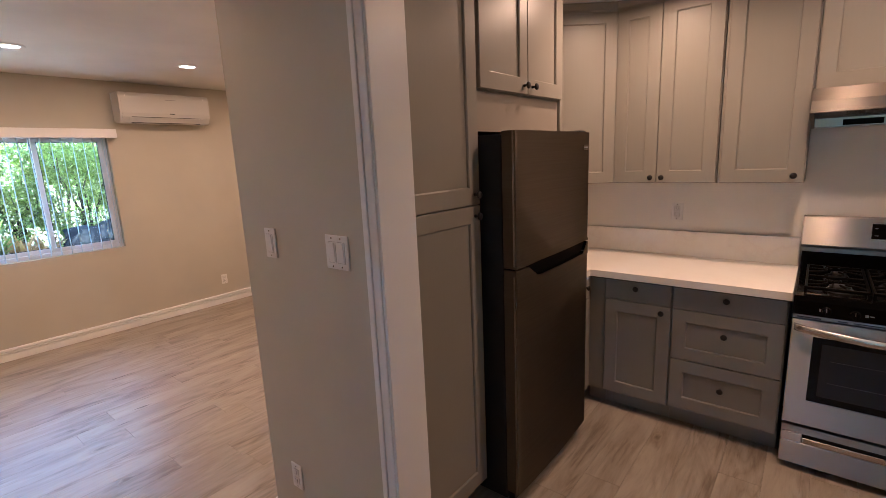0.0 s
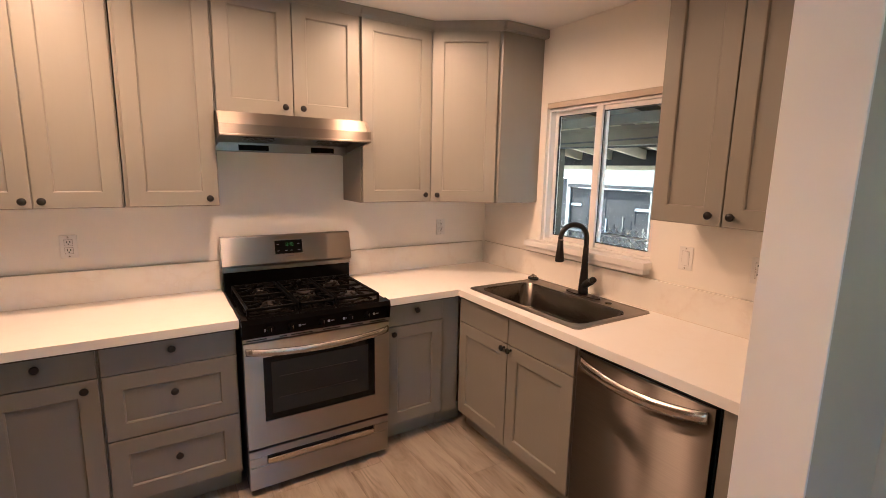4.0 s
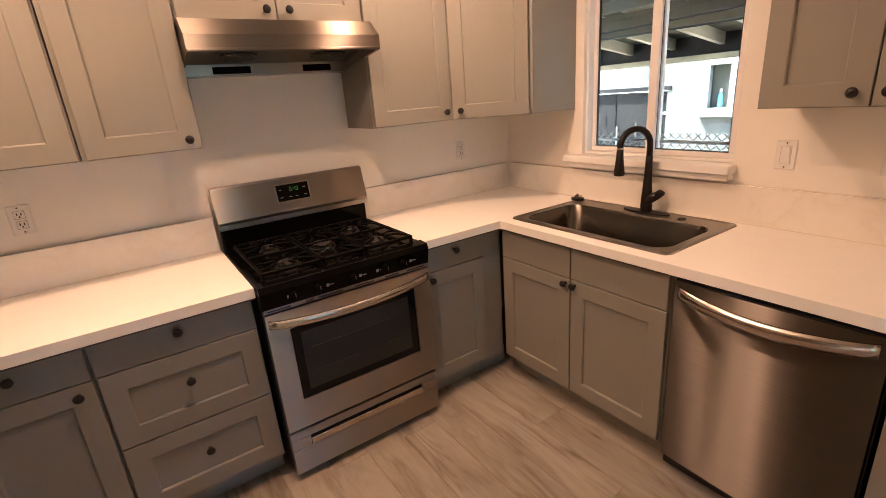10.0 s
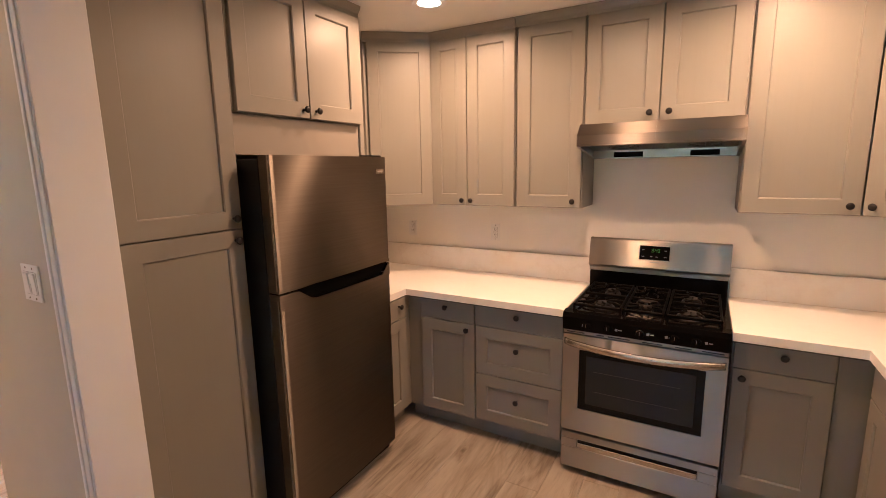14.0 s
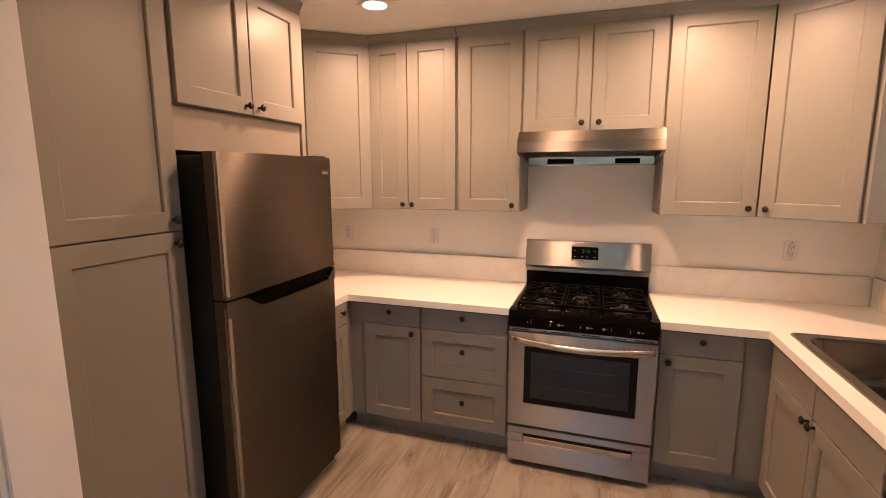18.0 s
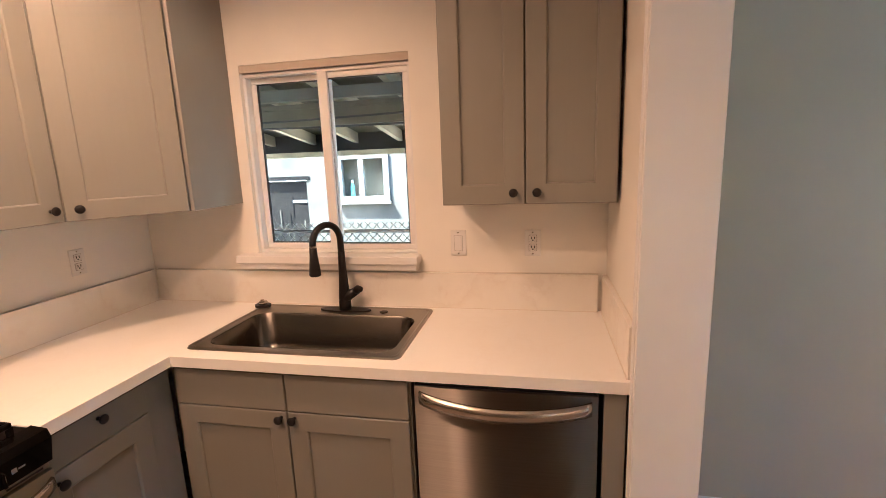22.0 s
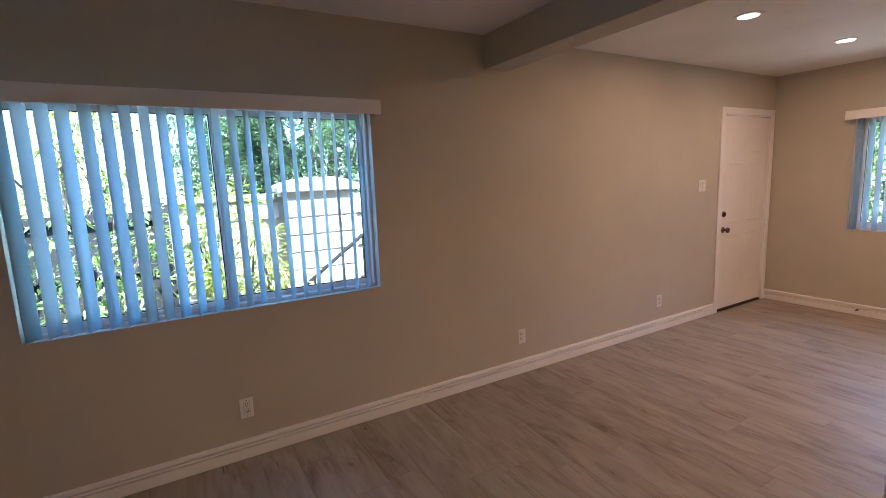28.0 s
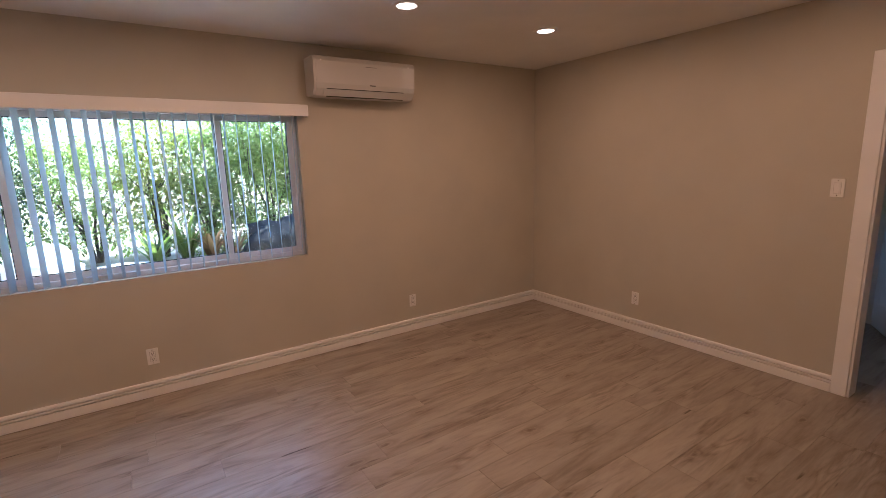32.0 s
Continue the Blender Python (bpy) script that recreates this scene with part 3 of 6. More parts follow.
cabinet("narrow_base_cabinet", pose(WF, 4.235, 0, 0, 0, 90), 0.304, 0, BT, 0.61,
        [("drawer", 0.0, 0.235, 0.732, 0.868, 0.16, 0.818), ("door", 0.0, 0.235, 0.115, 0.732, None, 0)], "narrow grey base cabinet beside the refrigerator", toe=True, group=BASE)

# sink wall, facing west
EF = 2.705
cabinet("sink_cabinet", pose(EF, 4.515, 0, 0, 0, -90), 0.95, 0, BT, KE - EF - 0.002,
        [("drawer", 0.02, 0.478, 0.712, 0.868, None, 0), ("drawer", 0.48, 0.945, 0.712, 0.868, None, 0),
         ("door", 0.02, 0.478, 0.115, 0.712, 0.455, 0.688), ("door", 0.48, 0.945, 0.115, 0.712, 0.508, 0.688)],
        "grey shaker sink base cabinet with black knobs", toe=True, group=BASE, hollow=True)
tagged(new("end_panel", mesh_of("end_panel", bx(EF - 0.012, KE - 0.002, 2.868, 2.935, 0, BT, bevel=0.002), M_CAB)), "grey cabinet end panel beside the dishwasher", "cabinet panel")

# wall cabinets on the range wall
cabinet("wall_cabinet", pose(0.432, NU, 0), 0.585, UB, UT, KN - NU - 0.002,
        [("door", 0.0, 0.262, UB, UT, 0.232, UB + 0.035), ("door", 0.262, 0.582, UB, UT, 0.296, UB + 0.035)], "tall two-door grey shaker wall cabinet", crown=True, group=WALLC)
cabinet("wall_cabinet", pose(1.022, NU, 0), 0.398, UB, UT, KN - NU - 0.002,
        [("door", 0.012, 0.396, UB, UT, 0.352, UB + 0.04)], L_WALL, crown=True, group=WALLC)
cabinet("hood_cabinet", pose(1.422, NU, 0), 0.762, 1.885, UT, KN - NU - 0.002,
        [("door", 0.004, 0.381, 1.885, UT, 0.335, 1.93), ("door", 0.381, 0.758, 1.885, UT, 0.427, 1.93)], "short two-door grey cabinet above the range hood", crown=True, group=WALLC)
cabinet("wall_cabinet", pose(2.186, NU, 0), 0.472, UB, UT, KN - NU - 0.002,
        [("door", 0.003, 0.466, UB, UT, 0.42, UB + 0.045)], L_WALL, crown=True, group=WALLC)


def corner_cabinet(foot, m, w, knob_x, side_wall):
    """A diagonal wall cabinet: foot is its plan outline, m the pose of its front."""
    cab = thing("corner_wall_cabinet", m, "diagonal grey corner wall cabinet", "cabinet", WALLC)
    inv = m.inverted()
    pts = [(inv @ Vector((*p, 0))).to_2d() for p in foot]
    part("body", prism(B(), [(p.x, p.y) for p in pts], UB, UT, "z"), M_CAB, cab)
    d = part("door", shaker(B(), 0.006, w - 0.006, UB + GAP, UT - GAP, -0.001), M_CAB, cab)
    if knob_x:
        knob(d, knob_x, UB + 0.045, -0.02)
    part("crown", prism(B(), [(0.012, UT - 0.012), (-0.022, UT - 0.012), (-0.026, UT + 0.004), (-0.040, UT + 0.026), (-0.046, CEIL - 0.002), (0.012, CEIL - 0.002)], -0.02, w + 0.02, "x"), M_CAB, cab, "grey crown moulding")
    return cab


# right corner: front from the range wall round to the sink wall
_a, _b = Vector((2.662, NU)), Vector((2.995, 4.585))
_w, _ang = (_b - _a).length, math.degrees(math.atan2(_b.y - _a.y, _b.x - _a.x))
corner_cabinet([_a, _b, (3.005, 4.57), (KE - 0.002, 4.57), (KE - 0.002, KN - 0.002), (2.662, KN - 0.002)], pose(_a.x, _a.y, 0, 0, 0, _ang), _w, 0.05, 1)
_c, _d = Vector((0.10, 4.585)), Vector((0.428, NU))
_w2, _ang2 = (_d - _c).length, math.degrees(math.atan2(_d.y - _c.y, _d.x - _c.x))
corner_cabinet([_c, _d, (0.428, KN - 0.002), (KW + 0.002, KN - 0.002), (KW + 0.002, 4.57), (0.09, 4.57)], pose(_c.x, _c.y, 0, 0, 0, _ang2), _w2, None, -1)
bm = bx(2.99, KE - 0.002, 4.525, 4.567, UT - 0.012, CEIL - 0.002, bevel=0.004)
tagged(new("crown_return", mesh_of("crown_return", bm, M_CAB)), "grey crown moulding return at the corner cabinet", "moulding")

# wall cabinet beside the window
cabinet("wall_cabinet", pose(3.035, 3.497, 0, 0, 0, -90), 0.635, UB, UT, KE - 3.035 - 0.002,
        [("door", 0.004, 0.312, UB, UT, 0.27, UB + 0.045), ("door", 0.312, 0.631, UB, UT, 0.354, UB + 0.045)], "two-door grey wall cabinet beside the kitchen window", crown=True, group=WALLC)

# pantry and the cabinet over the refrigerator, facing east
PF = 0.345
cabinet("pantry_cabinet", pose(PF, 2.885, 0, 0, 0, 90), 0.505, 0, UT, PF - KW - 0.002,
        [("door", 0.01, 0.495, 0.115, 1.43, 0.455, 1.385), ("door", 0.01, 0.495, 1.43, UT, 0.455, 1.475)], "tall grey two-door pantry cabinet", toe=True, crown=True)
cabinet("fridge_top_cabinet", pose(PF, 3.393, 0, 0, 0, 90), 0.80, 1.905, UT, PF - KW - 0.002,
        [("door", 0.008, 0.415, 1.905, UT, 0.375, 1.945), ("door", 0.415, 0.796, 1.905, UT, 0.455, 1.945)], "grey two-door cabinet above the refrigerator", crown=True, group=WALLC)
tagged(new("fridge_filler", mesh_of("fridge_filler", bx(PF - 0.03, PF - 0.012, 3.393, 4.193, 1.735, 1.903), painted("beige_filler_paint", (0.285, 0.257, 0.217), 0.5))), "beige painted filler board above the refrigerator", "panel")
tagged(new("fridge_end_panel", mesh_of("fridge_end_panel", bx(KW + 0.01, PF + 0.002, 4.196, 4.228, 0, UT, bevel=0.002), M_CAB)), "grey cabinet end panel beside the refrigerator", "cabinet panel")

# ---------- worktops and splashbacks ----------
CT0, CT1 = 0.874, 0.914
SX0, SX1, SY0, SY1 = 2.762, 3.235, 3.642, 4.443      # sink cut-out
CF = 2.662


def flat(u, v, d):
    return (u, v, d)


def worktop(bm, label, strips):
    """A quartz slab, and a dark strip that puts shade under its front overhang."""
    w = thing("worktop", pose(0, 0, 0), label, "worktop")
    part("slab", bm, M_COUNTER, w)
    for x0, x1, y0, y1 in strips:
        part("overhang_shade", bx(x0, x1, y0, y1, 0.8655, CT0 + 0.0005), M_CABIN, w, "dark strip standing in for shade under the overhang")
    return w


worktop(cells(B(), [KW + 0.002, 0.425, 1.431], [4.236, 4.478, KN - 0.001], lambda x, y: y > 4.478 or x < 0.425, flat, CT0, CT1),
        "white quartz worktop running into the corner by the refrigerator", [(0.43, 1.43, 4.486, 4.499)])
worktop(cells(B(), [2.192, CF, SX0, SX1, KE - 0.001], [2.862, SY0, SY1, 4.478, KN - 0.001],
              lambda x, y: (y > 4.478 or x > CF) and not (SX0 < x < SX1 and SY0 < y < SY1), flat, CT0, CT1),
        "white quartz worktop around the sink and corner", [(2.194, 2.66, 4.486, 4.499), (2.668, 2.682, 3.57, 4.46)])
SPL = 1.082


def splash(x0, x1, y0, y1, wall, z1=SPL):
    """A low upstand; wall names the side on which it meets the wall, where a bead of caulk shows."""
    p = thing("splashback", pose(0, 0, 0), "low veined quartz splashback on the worktop", "splashback", "splashbacks")
    part("slab", bx(x0, x1, y0, y1, CT1 + 0.0005, z1, bevel=0.0015), M_SPLASH, p)
    t = 0.003
    c = {"n": (x0, x1, y1 - t, y1), "s": (x0, x1, y0, y0 + t), "e": (x1 - t, x1, y0, y1), "w": (x0, x0 + t, y0, y1)}[wall]
    part("caulk_line", bx(*c, z1, z1 + 0.0025), M_CAULK, p, "thin discoloured caulk bead")
    f = {"n": (x0, x1, y0 - t, y0), "s": (x0, x1, y1, y1 + t), "e": (x0 - t, x0, y0, y1), "w": (x1, x1 + t, y0, y1)}[wall]
    part("foot_caulk", bx(*f, CT1 + 0.0003, CT1 + 0.0028), M_CAULK, p, "thin caulk bead at the foot")


splash(KW + 0.003, 1.43, KN - 0.021, KN - 0.001, "n")
splash(2.195, KE - 0.023, KN - 0.021, KN - 0.001, "n")
splash(KE - 0.021, KE - 0.001, 2.885, KN - 0.023, "e")
splash(PE + 0.045, KE - 0.023, S1 + 0.001, S1 + 0.021, "s")
splash(KW + 0.001, KW + 0.02, 4.24, KN - 0.023, "w")


# ---------- range ----------
def build_range():
    x0, x1, yf, yb = 1.436, 2.188, 4.465, 5.10
    w = x1 - x0
    r = thing("gas_range", pose(x0, yf, 0), "stainless gas range with black cooktop and oven window", "range")
    part("body", bx(0.004, w - 0.004, 0.02, yb - yf, 0.04, 0.90), M_BLACKBODY, r)
    for fx in (0.05, w - 0.05):
        for fy in (0.08, 0.55):
            part("foot", lathe(B(), [(0.018, 0), (0.018, 0.01), (0.01, 0.012), (0.01, 0.045)], (fx, fy, 0), "z", 12), M_BLACKBODY, r)
    # bottom drawer with a pull slot
    bm = B()
    box(bm, 0.004, w - 0.004, -0.012, 0.02, 0.035, 0.155, bevel=0.003)
    box(bm, 0.004, 0.09, -0.012, 0.02, 0.155, 0.205, bevel=0.003)
    box(bm, w - 0.09, w - 0.004, -0.012, 0.02, 0.155, 0.205, bevel=0.003)
    box(bm, 0.004, w - 0.004, -0.012, 0.02, 0.205, 0.243, bevel=0.003)
    d = part("drawer", bm, M_STEEL, r)
    part("drawer_handle", bx(0.09, w - 0.09, -0.010, -0.002, 0.155, 0.185, bevel=0.003), M_HANDLE, d)
    part("pull_recess", bx(0.09, w - 0.09, 0.004, 0.012, 0.155, 0.205), M_GASKET, d, "dark pull recess")
    # oven door
    z0, z1 = 0.262, 0.80
    bm = cells(B(), [0.004, 0.088, w - 0.088, w - 0.004], [z0, 0.392, 0.722, z1], lambda u, v: not (0.088 < u < w - 0.088 and 0.392 < v < 0.722), lambda u, v, d: (u, d, v), -0.022, 0.02)
    door = part("oven_door", bm, M_STEEL, r)
    part("oven_window", bx(0.086, w - 0.086, -0.016, -0.002, 0.39, 0.724), M_GLASSBLACK, door, "dark glass oven window")
    part("inner_window", bx(0.125, w - 0.125, -0.0166, -0.0158, 0.425, 0.69), M_OVENGLASS, door, "greyer see-through middle of the oven window")
    for zz in (0.50, 0.61):
        part("rack_line", bx(0.16, w - 0.19, -0.0174, -0.0167, zz, zz + 0.0022), M_RACK, door, "oven rack wire behind glass")
    # bowed handle
    n = 24
    pts = []
    for i in range(n + 1):
        u = i / n
        pts.append((0.012 + u * (w - 0.024), -0.024 - 0.050 * math.sin(math.pi * u) ** 0.55, 0.762 - 0.014 * math.sin(math.pi * u)))
    bm = B()
    loops = []
    for p in pts:
        loops.append([bm.verts.new(Vector(p) + Vector((0, dy, dz))) for dy, dz in ((-0.006, -0.016), (-0.010, 0), (-0.006, 0.016), (0.004, 0.018), (0.008, 0), (0.004, -0.018))])
    for a, b in zip(loops, loops[1:]):
        for k in range(6):
            bm.faces.new((a[k], a[(k + 1) % 6], b[(k + 1) % 6], b[k]))
    bm.faces.new(loops[0]), bm.faces.new(loops[-1])
    bmesh.ops.recalc_face_normals(bm, faces=bm.faces)
    part("door_handle", bm, M_HANDLE, door, "bowed stainless handle", smooth=True)
    # vent strip
    part("vent_strip", bx(0.004, w - 0.004, -0.012, 0.02, 0.803, 0.822, bevel=0.002), M_STEEL, r)
    for i, (a, b) in enumerate(((0.02, 0.11), (0.17, 0.205), (0.225, 0.33), (0.385, 0.475), (0.53, 0.60), (0.64, 0.73))):
        part("vent_slot", bx(a, b, -0.0135, -0.0115, 0.809, 0.814), M_GASKET, r)
    # control panel: sloped black front with five knobs
    bm = prism(B(), [(-0.020, 0.824), (-0.034, 0.895), (-0.024, 0.918), (0.03, 0.922), (0.03, 0.824)], 0.0, w, "x")
    part("control_panel", bm, M_ENAMEL, r, "black enamel control panel")
    for kx in (0.125, 0.225, 0.375, 0.525, 0.615):
        k = part("burner_knob", lathe(B(), [(0.021, 0.002), (0.021, -0.006), (0.017, -0.010), (0.015, -0.026), (0.006, -0.028)], (kx, -0.026, 0.858), "y", 18), M_ENAMEL, r, "black burner knob", smooth=False)
        part("grip", bx(kx - 0.004, kx + 0.004, -0.060, -0.052, 0.842, 0.876, bevel=0.002), M_ENAMEL, k)
        part("pointer", bx(kx - 0.0012, kx + 0.0012, -0.0618, -0.0600, 0.860, 0.876), M_NICKEL, k, "orange pointer line")
    for a in (0.105, 0.265, 0.41, 0.49, 0.655):
        part("burner_mark", bx(a - 0.006, a + 0.006, -0.0305, -0.0290, 0.853, 0.865), M_PRINT, r)
        part("burner_word", bx(a + 0.010, a + 0.026, -0.0303, -0.0290, 0.857, 0.861), M_PRINT, r)
    # cooktop pan with raised rim
    bm = bx(0.0, w, -0.02, 0.60, 0.898, 0.916, bevel=0.006, seg=2)
    part("cooktop", bm, M_ENAMEL, r, "glossy black cooktop")
    burners = [(0.17, 0.15, 0.045), (0.17, 0.44, 0.036), (0.376, 0.30, 0.05), (0.58, 0.15, 0.05), (0.58, 0.44, 0.04)]
    for bxx, byy, rad in burners:
        bu = part("burner", lathe(B(), [(rad * 1.25, 0.916), (rad * 1.2, 0.924), (rad, 0.926), (rad, 0.934)], (bxx, byy, 0), "z", 20), M_UNDER, r, "burner ring")
        part("burner_cap", lathe(B(), [(rad * 0.92, 0.934), (rad * 0.96, 0.940), (rad * 0.8, 0.944), (0.004, 0.945)], (bxx, byy, 0), "z", 20), M_CAP, bu, "worn black burner cap", smooth=True)
    # three cast iron grates
    for gx0, gx1 in ((0.035, 0.275), (0.282, 0.470), (0.477, 0.717)):
        g = B()
        gy0, gy1, gz = 0.04, 0.555, 0.948
        for a, b, c, d2 in ((gx0, gx1, gy0, gy0 + 0.011), (gx0, gx1, gy1 - 0.011, gy1), (gx0, gx0 + 0.011, gy0, gy1), (gx1 - 0.011, gx1, gy0, gy1)):
            box(g, a, b, c, d2, gz - 0.012, gz + 0.004, bevel=0.003)
        cx = (gx0 + gx1) / 2
        box(g, gx0, gx1, 0.292, 0.303, gz - 0.012, gz + 0.004, bevel=0.003)
        for cy in (0.15, 0.44):
            for k in range(8):
                an = math.pi / 8 + k * math.pi / 4
                p0 = Vector((cx + 0.035 * math.cos(an), cy + 0.035 * math.sin(an), gz + 0.004))
                dx, dy = math.cos(an), math.sin(an)
                lim = min(((gx1 - gx0) / 2 - 0.004) / max(abs(dx), 1e-3), 0.105 / max(abs(dy), 1e-3))
                p1 = Vector((cx + lim * dx, cy + lim * dy, gz - 0.003))
                mid = (p0 + p1) / 2 + Vector((-dy, dx, 0)) * 0.012
                tube(g, [p0, mid, p1], 0.0055, 6)
        for a in (gx0 + 0.006, gx1 - 0.006):
            for c in (gy0 + 0.006, gy1 - 0.006):
                box(g, a - 0.006, a + 0.006, c - 0.006, c + 0.006, 0.9155, gz - 0.010)
        part("grate", g, M_IRON, r, "cast iron burner grate")
    # backguard
    part("backguard_base", bx(0.004, w - 0.004, 0.585, 0.632, 0.90, 1.020, bevel=0.004), M_ENAMEL, r, "black backguard base")
    bm = prism(B(), [(0.578, 1.046), (0.562, 1.062), (0.598, 1.215), (0.612, 1.222), (0.634, 1.222), (0.634, 1.046)], -0.002, w + 0.002, "x")
    bg = part("backguard", bm, M_STEEL, r, "stainless backguard with clock")
    part("lower_strip", bx(0.001, w - 0.001, 0.582, 0.633, 1.0205, 1.0455, bevel=0.002), M_RIM, bg, "darker folded steel strip")

    def on_guard(name, a, b, z0, z1, mm, out, lab=""):
        def yy(z):
            return 0.562 + (z - 1.062) * 0.036 / 0.153
        bm = prism(B(), [(yy(z0) - out, z0), (yy(z1) - out, z1), (yy(z1) + 0.004, z1), (yy(z0) + 0.004, z0)], a, b, "x")
        return part(name, bm, mm, bg, lab)
    on_guard("display_rim", 0.284, 0.452, 1.108, 1.194, M_HANDLE, 0.0022, "bright steel rim")
    on_guard("display", 0.288, 0.448, 1.112, 1.190, M_POCKET, 0.003, "black clock display")
    # 8:48 in seven bars
    seg_on = {"8": "abcdefg", "4": "bcfg"}
    x = 0.352
    for ch in "8:48":
        if ch == ":":
            for zz in (1.1595, 1.1695):
                on_guard("digit_dot", x, x + 0.002, zz, zz + 0.002, M_DIGIT, 0.0045)
            x += 0.006
            continue
        for s in seg_on[ch]:
            t = 0.0018
            h = {"a": (0, 0.010, 0.018, 0.018 + t), "d": (0, 0.010, 0, t), "g": (0, 0.010, 0.009, 0.009 + t), "f": (0, t, 0.010, 0.019),
                 "e": (0, t, 0.001, 0.010), "b": (0.010 - t, 0.010, 0.010, 0.019), "c": (0.010 - t, 0.010, 0.001, 0.010)}[s]
            on_guard("digit_bar", x + h[0], x + h[1], 1.155 + h[2], 1.155 + h[3], M_DIGIT, 0.0045)
        x += 0.0135
    for a in (0.30, 0.345, 0.375, 0.42):
        on_guard("button_word", a, a + 0.014, 1.128, 1.131, M_GREYPRINT, 0.0042)
    for a in (0.30, 0.42):
        on_guard("button_word", a, a + 0.012, 1.165, 1.168, M_GREYPRINT, 0.0042)
    on_guard("badge", 0.345, 0.395, 1.094, 1.099, M_GREYPRINT, 0.002, "small maker's mark")
    return r


build_range()


# ---------- hood ----------
def build_hood():
    x0, w, yb = 1.422, 0.762, KN - 0.002
    yf = 4.69
    h = thing("range_hood", pose(x0, 0, 0), "stainless under-cabinet range hood", "range hood")
    # canopy shell: sloped front, upright lip, open underside
    bm = prism(B(), [(yf, 1.768), (yf, 1.822), (yf + 0.065, 1.884), (yb, 1.884), (yb, 1.752), (yb - 0.10, 1.752), (yf + 0.022, 1.802), (yf + 0.022, 1.768)], 0.012, w - 0.012, "x")
    part("canopy", bm, M_HOOD, h)
    part("underside", prism(B(), [(yf + 0.024, 1.799), (yb - 0.101, 1.7495), (yb - 0.101, 1.7515), (yf + 0.024, 1.801)], 0.0125, w - 0.0125, "x"), M_UNDER, h, "sloped dark underside panel")
    part("front_lip", bx(-0.004, w + 0.004, yf - 0.006, yf + 0.018, 1.764, 1.776, bevel=0.003), M_HOOD, h, "folded steel front lip")
    for a, b in ((-0.004, 0.012), (w - 0.012, w + 0.004)):
        part("side_panel", prism(B(), [(yf - 0.001, 1.764), (yf - 0.001, 1.823), (yf + 0.065, 1.8845), (yb, 1.8845), (yb, 1.700)], a, b, "x"), M_HOOD, h)

    def under(y):
        return 1.799 - (y - yf - 0.024) * 0.0495 / (yb - yf - 0.125)
    strip = part("back_strip", bx(0.0125, w - 0.0125, yb - 0.10, yb, 1.702, 1.7515, bevel=0.002), M_RIM, h, "lower back strip with openings")
    for a, b in ((0.13, 0.29), (0.53, 0.67)):
        part("opening", bx(a, b, yb - 0.1012, yb - 0.0995, 1.709, 1.739), M_POCKET, strip, "black slot")
        cx, cy = (a + b) / 2, yf + 0.19
        fan = None
        for r in (0.084, 0.057, 0.030):
            ring = tube(B(), [(cx + r * math.cos(t), cy + r * math.sin(t), under(cy + r * math.sin(t)) - 0.010) for t in [2 * math.pi * k / 24 for k in range(25)]], 0.0016, 5)
            if fan:
                part("ring", ring, M_UNDER, fan)
            else:
                fan = part("fan_guard", ring, M_UNDER, h, "round wire fan guard")
        for k in range(6):
            t = math.pi * k / 6
            part("spoke", tube(B(), [(cx + q * 0.084 * math.cos(t), cy + q * 0.084 * math.sin(t), under(cy + q * 0.084 * math.sin(t)) - 0.010 + 0.007 * (abs(q) > 0.9)) for q in (-1, -0.8, 0, 0.8, 1)], 0.0016, 5), M_UNDER, fan)
        part("fan_opening", lathe(B(), [(0.075, under(cy) - 0.0045), (0.075, under(cy) - 0.002)], (cx, cy, 0), "z", 24), M_POCKET, h, "dark fan opening")
    part("front_seam", prism(B(), [(yf - 0.0004, 1.776), (yf - 0.0004, 1.8224), (yf + 0.0645, 1.8844), (yf + 0.066, 1.8836), (yf + 0.001, 1.8216), (yf + 0.001, 1.776)], w / 2 - 0.0005, w / 2 + 0.0005, "x"), M_GREYPRINT, h, "thin centre seam")
    return h


build_hood()


